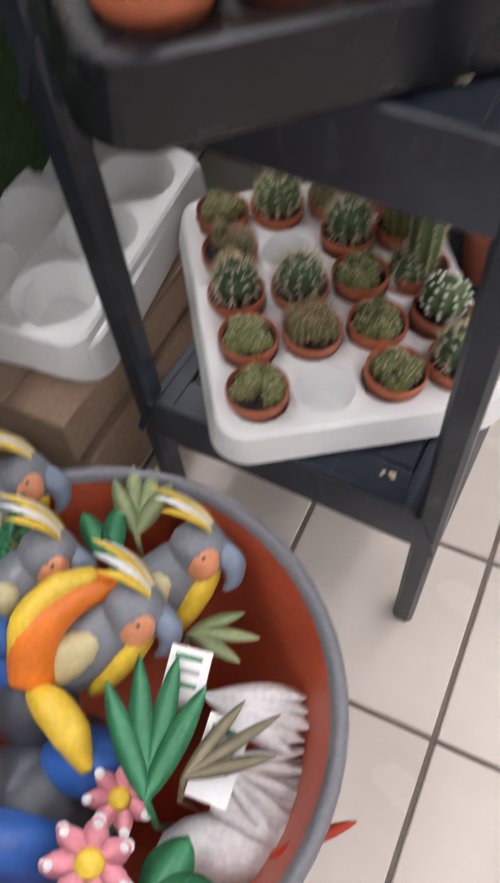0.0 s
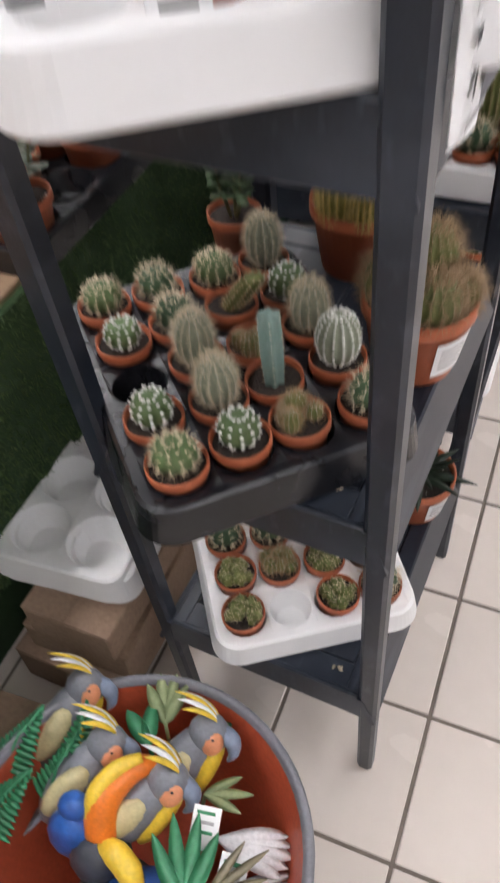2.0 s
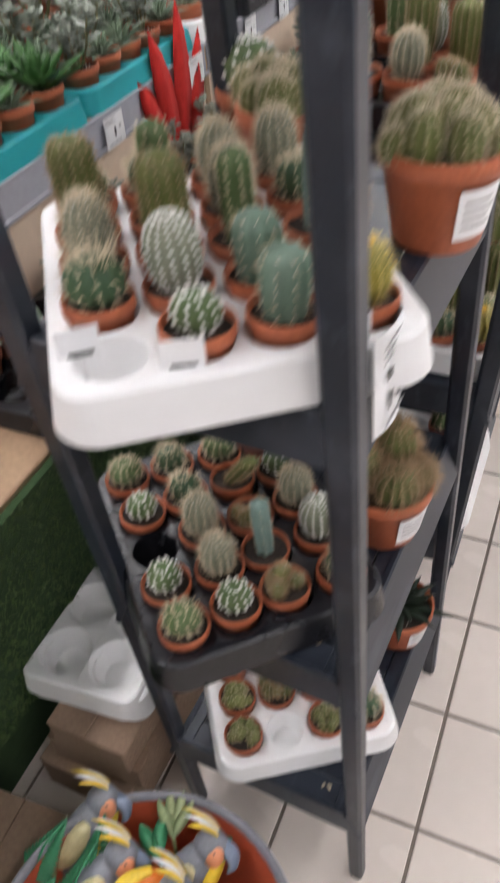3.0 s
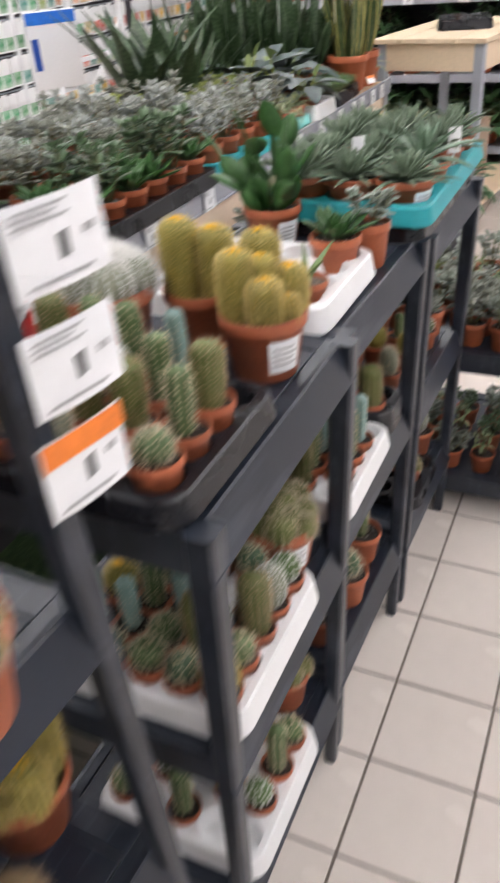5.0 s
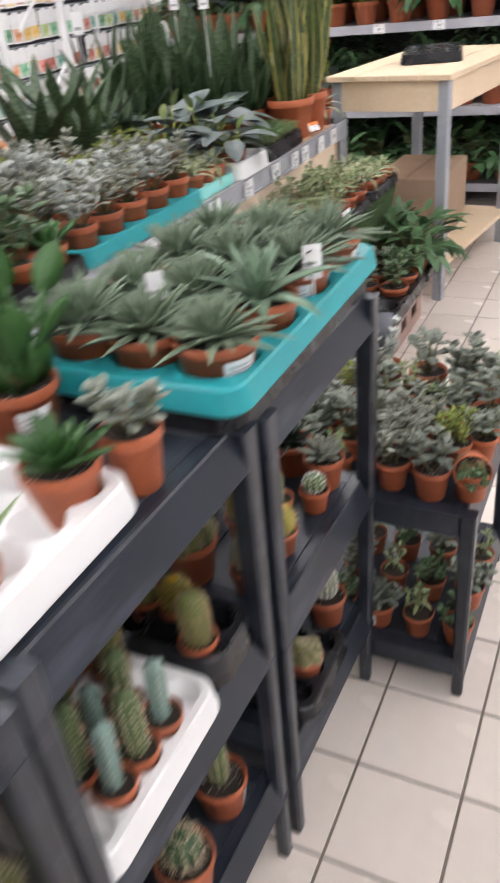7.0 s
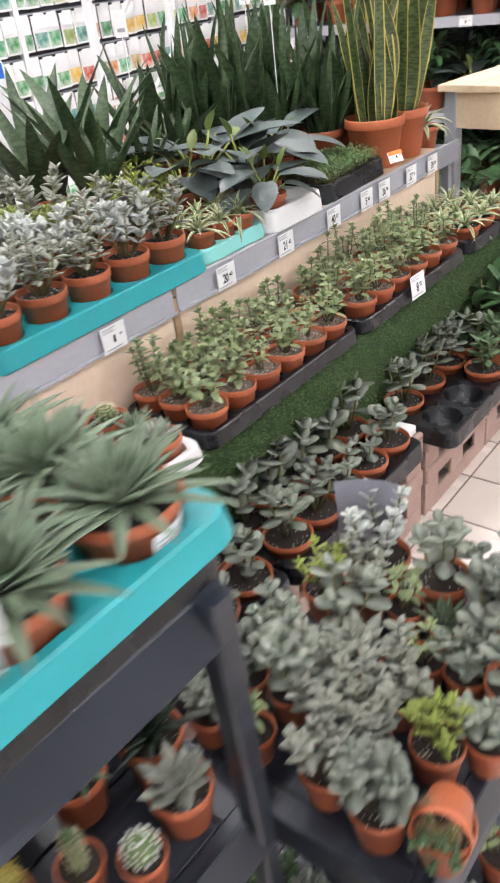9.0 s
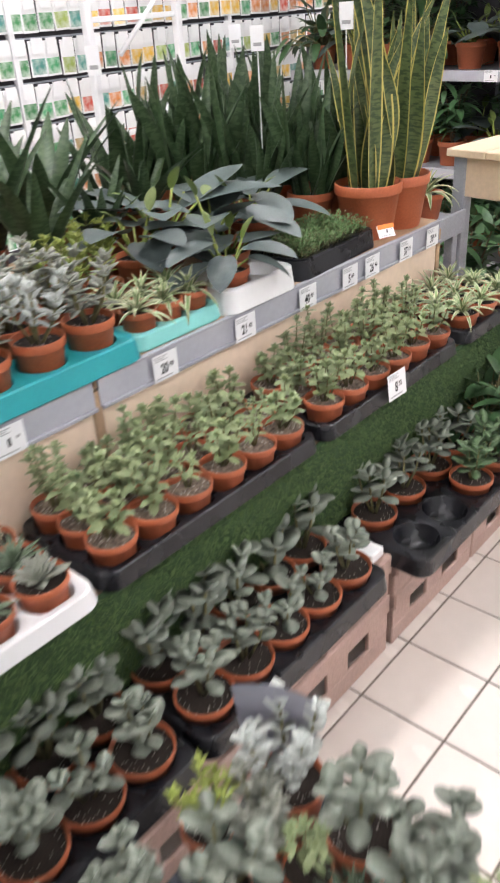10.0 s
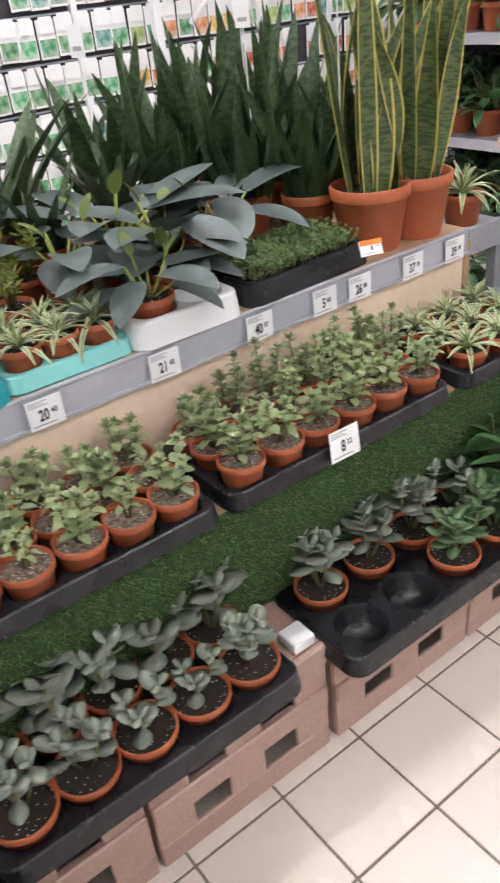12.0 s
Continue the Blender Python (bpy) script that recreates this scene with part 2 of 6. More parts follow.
        for j in range(seg + 1):
            t = j / seg
            w = width * 0.5 * (math.sin(math.pi * min(1.0, (t * (1 - 0.06) + 0.06)) ** tip)) ** blunt if t < 1 else (0.0006 if blunt > 0.6 else width * 0.10)
            w = max(w, 0.0006)
            s = side.copy()
            if twist:
                s = Matrix.Rotation(twist * t, 3, way) @ s
            n = s.cross(way).normalized()
            if thick <= 0:
                vs += [p - s * w + n * fold * w, p.copy(), p + s * w + n * fold * w]
                uv += [(0, t), (0.5, t), (1, t)]
            else:
                h = thick * (math.sin(math.pi * min(1, t * 0.93 + 0.06))) ** 0.6 * 0.5
                vs += [p - s * w + n * fold * w, p - n * h, p + s * w + n * fold * w, p + n * h]
                uv += [(0, t), (0.5, t), (1, t), (0.5, t)]
            a = -bend / seg
            way = (Matrix.Rotation(a, 3, side) @ way).normalized()
            p = p + way * (length / seg)
        for j in range(seg):
            a, b = j * rows, (j + 1) * rows
            if rows == 3:
                fs += [(a, a + 1, b + 1, b), (a + 1, a + 2, b + 2, b + 1)]
            else:
                for i in range(4):
                    k = (i + 1) % 4
                    fs.append((a + i, a + k, b + k, b + i))
        return self.add(vs, fs, mi, uv)

    def mesh(self, name, mats, fix=True):
        me = bpy.data.meshes.new(name)
        me.from_pydata(self.v, [], self.f)
        for m in mats:
            me.materials.append(m)
        me.polygons.foreach_set("material_index", self.m)
        me.polygons.foreach_set("use_smooth", self.s)
        layer = me.uv_layers.new(name="UVMap")
        li = np.empty(len(me.loops), dtype=np.int32)
        me.loops.foreach_get("vertex_index", li)
        layer.data.foreach_set("uv", np.array(self.uv, dtype=np.float32)[li].ravel())
        if fix:
            bm = bmesh.new()
            bm.from_mesh(me)
            bmesh.ops.recalc_face_normals(bm, faces=bm.faces)
            bm.to_mesh(me)
            bm.free()
        me.update()
        return me


def part(name, me, parent=None, m=None, label=""):
    ob = new(name, me)
    if parent is not None:
        ob.parent = parent
    if m is not None:
        ob.matrix_basis = m
    return tagged(ob, label)


def thing(name, m, label, category, group="", kind=""):
    ob = new(name)
    ob.empty_display_size = 0.02
    ob.matrix_basis = m
    return tagged(ob, label, category, group, kind)


def boxmesh(name, lo, hi, material, c=0.002):
    return MB().box(lo, hi, c).mesh(name, [material])


# ---- the hall ----
TS = 0.212
X0, X1, Y0, Y1, HC = -3.6, 3.4, -4.2, 8.2, 3.3
floor = part("floor", boxmesh("floor", (X0, Y0, -0.06), (X1, Y1, -0.0025), GROUT, 0))
tagged(floor, "beige ceramic tile floor with dark grout joints", "floor", kind="structure")
ceiling = part("ceiling", boxmesh("ceiling", (X0, Y0, HC), (X1, Y1, HC + 0.1), CEIL, 0))
tagged(ceiling, "plain grey hall ceiling", "ceiling", kind="structure")
# Unseen walls, added to close the hall and bounce its light.
for nm, lo, hi in (("wall_west", (X0 - 0.12, Y0 - 0.12, -0.06), (X0, Y1 + 0.12, HC)), ("wall_east", (X1, Y0 - 0.12, -0.06), (X1 + 0.12, Y1 + 0.12, HC)),
                   ("wall_south", (X0, Y0 - 0.12, -0.06), (X1, Y0, HC)), ("wall_north", (X0, Y1, -0.06), (X1, Y1 + 0.12, HC))):
    tagged(part(nm, boxmesh(nm, lo, hi, WALLE if nm == "wall_east" else WALLP, 0)), "plain painted wall added to close the hall, out of view", "wall", kind="structure")

tube_me = MB().box((-0.05, -0.72, -0.05), (0.05, 0.72, -0.012), 0.012).mesh("diffuser", [LAMP])
house_me = MB().box((-0.08, -0.75, -0.012), (0.08, 0.75, 0.02), 0.006).mesh("housing", [STEEL])
first = None
for lx in (-2.3, -1.15, 1.2, 2.8):
    for ly in (-2.9, -0.9, 1.1, 3.1, 5.1, 7.1):
        m = pose(lx, ly, HC - 0.022)
        if first is None:
            first = thing("ceiling_light", m, "white linear fluorescent ceiling light, switched on", "ceiling light", "ceiling lights")
            part("housing", house_me, first)
            part("diffuser", tube_me, first, label="glowing white diffuser")
        else:
            copy_thing(first, m)


# ---- racks ----
def rack_shelf(lx, ly, h=0.055):
    """One plastic shelf: hollow tray with a deep lip, a ledge round the deck and ribs in it; its deck is at z = 0."""
    pieces = []
    t = 0.007
    for o, k in ((0.0, 1), (-lx, -1)):
        mb = MB()
        sec = [(o - k * 0.026, 0.0), (o - k * 0.020, 0.001), (o - k * 0.0175, -0.0015), (o, -h + 0.003), (o - k * 0.002, -h), (o - k * 0.006, -h), (o - k * 0.026, -0.008)]
        n = len(sec)
        vs = [(x, y, z) for y in (0.0, ly) for x, z in sec]
        mb.add(vs, [(i, (i + 1) % n, n + (i + 1) % n, n + i) for i in range(n)] + [tuple(range(n)), tuple(range(n, 2 * n))], smooth=False)
        pieces.append(("long_lip", mb.mesh("long_lip", [RACK])))
    pieces.append(("end_lip", boxmesh("end_lip", (-lx + 0.014, 0.003, -h), (-0.014, 0.003 + t, 0.0), RACK, 0.002)))
    pieces.append(("end_lip", boxmesh("end_lip", (-lx + 0.014, ly - t - 0.003, -h), (-0.014, ly - 0.003, 0.0), RACK, 0.002)))
    mb = MB()
    e = 0.042
    z = -0.0015
    for lo, hi in (((-lx + 0.02, t, -0.008), (-lx + e, ly - t, z)), ((-e, t, -0.008), (-0.02, ly - t, z)),
                   ((-lx + e, t, -0.008), (-e, e, z)), ((-lx + e, ly - e, -0.008), (-e, ly - t, z))):
        pieces.append(("deck_ledge", boxmesh("deck_ledge", lo, hi, RACK, 0.001)))
    g = 0.0022
    n = 2
    w = (lx - 2 * e) / n
    panel = MB().box((g, e + g, -0.008), (w - g, ly - e - g, -0.0025), 0.001).mesh("deck_panel", [RACK])
    mb.box((-lx + e, e, -0.012), (-e, ly - e, -0.0085), 0)
    for i in range(1, 5):
        y = ly * i / 5
        pieces.append(("rib", boxmesh("rib", (-lx + 0.024, y - 0.002, -min(0.035, h - 0.004)), (-0.024, y + 0.002, -0.0125), RACK, 0)))
    return mb.mesh("shelf", [RACK]), panel, [-lx + e + i * w for i in range(n)], pieces


def leg_mesh(top, foot, w_top, w_foot, h):
    """A tapering square leg with chamfered corners, from its foot's middle to its top's middle."""
    mb = MB()
    vs, n = [], 8
    for z, w, c, (mx, my) in ((0.0, w_foot * 0.92, 0.2, foot), (0.004, w_foot, 0.2, foot), (h, w_top, 0.13, top)):
        k = w / 2
        q = k * (1 - 2 * c)
        for ux, uy in ((k, -q), (k, q), (q, k), (-q, k), (-k, q), (-k, -q), (-q, -k), (q, -k)):
            vs.append((mx + ux, my + uy, z))
    fs = [(r * n + a, r * n + (a + 1) % n, (r + 1) * n + (a + 1) % n, (r + 1) * n + a) for r in range(2) for a in range(n)]
    mb.add(vs, fs + [tuple(range(n))[::-1], tuple(2 * n + a for a in range(n))], smooth=False)
    return mb.mesh("post", [RACK])


def rack(x, y, lx, ly, decks, label, lean=(0.0, 0.0), turn=0.0, w=0.032):
    """A shelf rack whose top deck's aisle edge is at x, near end at y; decks are the shelf heights.
    lean: how far the slack frame drifts in x and y for each metre of height."""
    ob = thing("shelf_rack", pose(x, y, 0, 0, 0, turn), label, "shelf rack", "anthracite plastic shelf racks")
    full = rack_shelf(lx, ly)
    top = decks[-1]
    c, s = math.cos(radians(-turn)), math.sin(radians(-turn))
    ux, uy = c * lean[0] - s * lean[1], s * lean[0] + c * lean[1]
    for d in decks:
        shelf, panel, spots, pieces = rack_shelf(lx, ly, 0.026) if d > 1.2 else full
        sh = part("shelf", shelf, ob, pose(ux * (d - top), uy * (d - top), d))
        for nm, me in pieces:
            part(nm, me, sh)
        for sx in spots:
            part("deck_panel", panel, sh, pose(sx, 0, 0))
    for px in (0.002 - w / 2, -lx - 0.002 + w / 2):
        for py in (-0.003 + w / 2, ly + 0.003 - w / 2):
            part("post", leg_mesh((px, py), (px - ux * top, py - uy * top), w, w * 0.74, top + 0.001), ob)
    return ob


SLANT = [0.0, 0.0, 0.0]


def stand_on(lean=(0.0, 0.0), top=0.0):
    """Pots and trays placed from here on follow the drift of a rack that leans."""
    SLANT[:] = [lean[0], lean[1], top]


RACK_LABEL = "anthracite plastic shelf rack crowded with potted cacti"
LEAN_A, LEAN_B, LEAN_C, LEAN_D = (-0.020, -0.045), (0.050, -0.050), (0.035, -0.048), (0.035, -0.052)
rack(-0.085, -1.017, 0.305, 0.41, (0.247, 0.608, 0.975, 1.340), "tall anthracite plastic shelf rack with trays of small cacti", LEAN_A, -3.0, 0.029)
rack(-0.010, -0.495, 0.374, 0.43, (0.245, 0.605, 0.970), RACK_LABEL, LEAN_B, 0.0)
rack(-0.030, -0.045, 0.374, 0.42, (0.245, 0.605, 0.960), RACK_LABEL, LEAN_C, -1.5)
rack(-0.016, 0.398, 0.374, 0.42, (0.235, 0.585, 0.950), "anthracite plastic shelf rack with teal trays of succulents on top", LEAN_D, -1.5)
rack(0.163, 0.872, 0.389, 0.500, (0.11, 0.495), "low anthracite plastic rack crowded with mixed succulents")

# ---- the stepped plant display ----
YA, YB = -2.2, 2.90
disp = thing("plant_display", pose(0, 0, 0), "long stepped beech display bench with price rails and turf riser", "display bench")
seams = [YA, -1.06, 0.27, 1.60, YB]
for a, b in zip(seams, seams[1:]):
    part("top_board", boxmesh("top_board", (-1.62, a + 0.002, 0.806), (-0.822, b - 0.002, 0.828), PLY, 0.002), disp)
    part("front_panel", boxmesh("front_panel", (-0.836, a + 0.012, 0.57), (-0.822, b - 0.012, 0.805), BEECH, 0.002), disp)
    part("price_rail", MB().box((-0.821, a + 0.006, 0.768), (-0.816, b - 0.006, 0.832), 0.0015).box((-0.8155, a + 0.006, 0.766), (-0.809, b - 0.006, 0.774), 0.001)
         .box((-0.8155, a + 0.006, 0.826), (-0.811, b - 0.006, 0.832), 0.001).mesh("price_rail", [RAIL]), disp, label="clear grey plastic price rail")
    part("end_strip", boxmesh("end_strip", (-0.838, b - 0.010, 0.57), (-0.820, b + 0.010, 0.80), PLY, 0.001), disp)
part("middle_board", boxmesh("middle_board", (-0.836, YA, 0.582), (-0.582, YB, 0.604), PLY, 0.002), disp)
part("turf_panel", MB().add([(x + d, y, z) for y in (YA, YB) for d in (0, -0.012) for x, z in ((-0.562, 0.6035), (-0.66, 0.0))],
                            [(0, 1, 5, 4), (2, 3, 7, 6), (0, 2, 6, 4), (1, 3, 7, 5), (0, 1, 3, 2), (4, 5, 7, 6)], smooth=False).mesh("turf_panel", [TURFBASE]), disp, label="green artificial turf riser")
part("back_panel", boxmesh("back_panel", (-1.64, YA, 0.0), (-1.622, YB, 0.82), BEECH, 0.002), disp)
part("end_panel", boxmesh("end_panel", (-1.62, YB - 0.02, 0.0), (-0.84, YB - 0.001, 0.80), BEECH, 0.002), disp)
part("end_panel", boxmesh("end_panel", (-1.62, YA, 0.0), (-0.84, YA + 0.02, 0.80), BEECH, 0.002), disp)

# short blades of the turf riser
tb = MB()
r = random.Random(3)
for (ya, yb, n) in ((-1.3, 0.2, 16000), (0.9, YB, 46000)):
    for _ in range(n):
        y, z = r.uniform(ya, yb), r.uniform(0.16, 0.604)
        L, a = r.uniform(0.006, 0.012), r.uniform(-0.9, 0.9)
        x = -0.660 + (z / 0.6035) * 0.098
        tipp = (x + L * r.uniform(0.35, 0.9), y + L * math.sin(a), z + L * r.uniform(-0.5, 0.7))
        tb.add([(x - 0.001, y - 0.0012, z), (x - 0.001, y + 0.0012, z), tipp], [(0, 1, 2)])
ob = part("turf_pile", tb.mesh("turf_pile", [TURF], fix=False), disp)
ob["kind"] = "stuff"


# ---- potting table at the end of the aisle ----
tab = thing("potting_table", pose(-0.598, 3.665, 0, 0, 0, -8), "pale pine potting table with grey legs and a low shelf", "table")
for i in range(4):
    part("board", boxmesh("board", (-0.285 + i * 0.1425, -0.54, 0.952), (-0.285 + (i + 1) * 0.1425 - 0.002, 0.45, 0.976), PINE, 0.003), tab)
for lo, hi in (((-0.25, -0.515, 0.83), (0.25, -0.495, 0.951)), ((-0.25, 0.405, 0.83), (0.25, 0.425, 0.951)),
               ((-0.265, -0.47, 0.83), (-0.245, 0.38, 0.951)), ((0.245, -0.47, 0.83), (0.265, 0.38, 0.951))):
    part("apron", boxmesh("apron", lo, hi, PINE, 0.002), tab)
for x in (-0.268, 0.222):
    for y in (-0.52, 0.384):
        part("leg", boxmesh("leg", (x, y, 0), (x + 0.046, y + 0.046, 0.951), STEEL, 0.003), tab, label="grey painted leg")
part("low_shelf", boxmesh("low_shelf", (-0.22, -0.5, 0.16), (0.275, 0.42, 0.185), PINE, 0.003), tab)

# ---- plant and pot materials ----
def green(name, c, c2, rough=0.5, scale=40, vary=0.18, mix=0.7, bump=0.1, spec=0.4):
    return mat(name, c, rough, c2, scale, 250, bump, vary=vary, mix=mix, spec=spec, sss=0.0)


CACT = [green("cactus_green", (0.075, 0.125, 0.042), (0.135, 0.17, 0.08)), green("cactus_dark", (0.035, 0.075, 0.035), (0.07, 0.11, 0.05)),
        green("cactus_blue", (0.17, 0.27, 0.24), (0.25, 0.33, 0.29)), green("cactus_gold", (0.25, 0.21, 0.035), (0.17, 0.17, 0.045)),
        green("cactus_olive", (0.105, 0.125, 0.033), (0.165, 0.165, 0.058)), green("cactus_grey", (0.19, 0.21, 0.15), (0.26, 0.26, 0.19))]
SPINE = [mat("cream_spine", (0.62, 0.52, 0.36), 0.6, bump=0), mat("tan_spine", (0.36, 0.24, 0.13), 0.6, bump=0), mat("gold_spine", (0.62, 0.48, 0.17), 0.6, bump=0),
         mat("white_spine", (0.75, 0.74, 0.70), 0.6, bump=0), mat("dark_spine", (0.16, 0.11, 0.08), 0.6, bump=0)]
WOOL = mat("white_wool", (0.80, 0.79, 0.75), 0.9, (0.66, 0.64, 0.58), 60, 300, 0.3)
GOLDWOOL = mat("golden_wool", (0.80, 0.45, 0.03), 0.9, (0.6, 0.36, 0.05), 60, 300, 0.3)
JADE = green("jade_leaf", (0.17, 0.197, 0.158), (0.275, 0.295, 0.24), 0.34)
JADED = green("deep_jade_leaf", (0.07, 0.125, 0.055), (0.13, 0.19, 0.10), 0.35)
SILVER = green("silver_leaf", (0.37, 0.395, 0.365), (0.47, 0.49, 0.46), 0.6)
BLUEG = green("blue_grey_leaf", (0.222, 0.232, 0.192), (0.305, 0.315, 0.265), 0.5)
SEDUM = green("sedum_leaf", (0.19, 0.245, 0.115), (0.31, 0.345, 0.18), 0.45)
LIME = green("lime_leaf", (0.23, 0.285, 0.06), (0.31, 0.34, 0.09), 0.5)
HAW = edged(green("haworthia_leaf", (0.105, 0.15, 0.09), (0.17, 0.22, 0.145), 0.45), (0.34, 0.42, 0.34), 0.36, 0.5)
ALOE = green("aloe_leaf", (0.16, 0.24, 0.08), (0.22, 0.30, 0.14), 0.45)
AGAVE = green("agave_leaf", (0.14, 0.22, 0.14), (0.20, 0.30, 0.20), 0.4)
DEEP = green("deep_green_leaf", (0.035, 0.10, 0.025), (0.06, 0.15, 0.04), 0.35)
BUSH = green("bush_leaf", (0.045, 0.105, 0.04), (0.085, 0.165, 0.07), 0.35)
GREYL = green("grey_green_broad_leaf", (0.075, 0.098, 0.095), (0.12, 0.15, 0.14), 0.36)
CREAM = edged(green("variegated_leaf", (0.18, 0.27, 0.10), (0.25, 0.33, 0.15), 0.45), (0.62, 0.60, 0.42), 0.22, 0.4)
YOUNG = green("young_green_leaf", (0.11, 0.16, 0.035), (0.16, 0.20, 0.06), 0.4)
SNAKE = banded(green("dark_snake_leaf", (0.027, 0.055, 0.022), (0.043, 0.078, 0.032), 0.32), (0.10, 0.145, 0.075), 26, 0.5)
SNAKEY = edged(banded(green("banded_snake_leaf", (0.085, 0.125, 0.045), (0.13, 0.165, 0.065), 0.35), (0.025, 0.05, 0.018), 60, 0.8), (0.55, 0.46, 0.13), 0.41, 0.44)
STEM = mat("plant_stem", (0.16, 0.15, 0.06), 0.6, (0.12, 0.10, 0.05), 60, 200, 0.2)
BROWNSTEM = mat("woody_stem", (0.13, 0.085, 0.05), 0.8, (0.09, 0.06, 0.035), 60, 200, 0.4)


# ---- pots ----
def pot_mesh(r, h):
    k = 0.72
    rim = h * 0.80
    prof = [(r * k, 0), (r * (k + 0.02), h * 0.02), (r * 0.925, rim), (r * 0.985, rim + h * 0.012), (r, rim + h * 0.03), (r, h * 0.985), (r * 0.985, h), (r * 0.95, h),
            (r * 0.93, h * 0.98), (r * 0.89, h * 0.80), (r * 0.6, h * 0.78)]
    return MB().lathe(prof, 28).mesh("pot", [POT])


def soil_mesh(r, h, material):
    mb = MB()
    rr = random.Random(int(r * 1e4))
    vs, fs = [(0, 0, h * 0.91)], []
    n = 16
    for j, q in enumerate((0.35, 0.68, 0.90)):
        for i in range(n):
            a = TAU * i / n
            vs.append((r * q * math.cos(a), r * q * math.sin(a), h * (0.90 - 0.04 * q) + rr.uniform(-0.012, 0.012) * h))
    for i in range(n):
        fs.append((0, 1 + i, 1 + (i + 1) % n))
        for j in range(2):
            a, b = 1 + j * n, 1 + (j + 1) * n
            fs.append((a + i, b + i, b + (i + 1) % n, a + (i + 1) % n))
    mb.add(vs, fs)
    if r > 0.035:
        for _ in range(34):
            a, q = rr.uniform(0, TAU), r * 0.88 * math.sqrt(rr.random())
            blob(mb, (q * math.cos(a), q * math.sin(a), h * (0.90 - 0.04 * q / r) + 0.0008), rr.uniform(0.0008, 0.0019), 1)
    return mb.mesh("soil", [material, PERLITE], fix=False)


def sticker_mesh(r, h, w=0.9):
    mb = MB()
    vs, fs = [], []
    for j, (z, k) in enumerate(((0.18, 0.80), (0.72, 0.925))):
        for i in range(9):
            a = -w / 2 + w * i / 8
            vs.append((r * (k + 0.012) * math.cos(a), r * (k + 0.012) * math.sin(a), z * h))
    for i in range(8):
        fs.append((i, i + 1, 10 + i, 9 + i))
    mb.add(vs, fs)
    for q in range(4):
        z0 = 0.30 + q * 0.09
        vs = []
        for z in (z0, z0 + 0.035):
            k = 0.80 + (z - 0.18) / 0.54 * 0.125 + 0.018
            for i in range(6):
                a = -w / 2 * 0.75 + w * 0.75 * (0.85 if q % 2 else 1.0) * i / 5
                vs.append((r * k * math.cos(a), r * k * math.sin(a), z * h))
        mb.add(vs, [(i, i + 1, 7 + i, 6 + i) for i in range(5)], 1)
    return mb.mesh("sticker", [PAPER, GREYINK], fix=False)


# ---- cacti ----
def spike(mb, p, d, L, w, mi=0):
    d = Vector(d).normalized()
    u = d.orthogonal().normalized() * w
    v = d.cross(u.normalized()) * w
    p = Vector(p)
    mb.add([p + u, p - u * 0.5 + v * 0.8, p - u * 0.5 - v * 0.8, p + d * L], [(0, 1, 3), (1, 2, 3), (2, 0, 3)], mi)


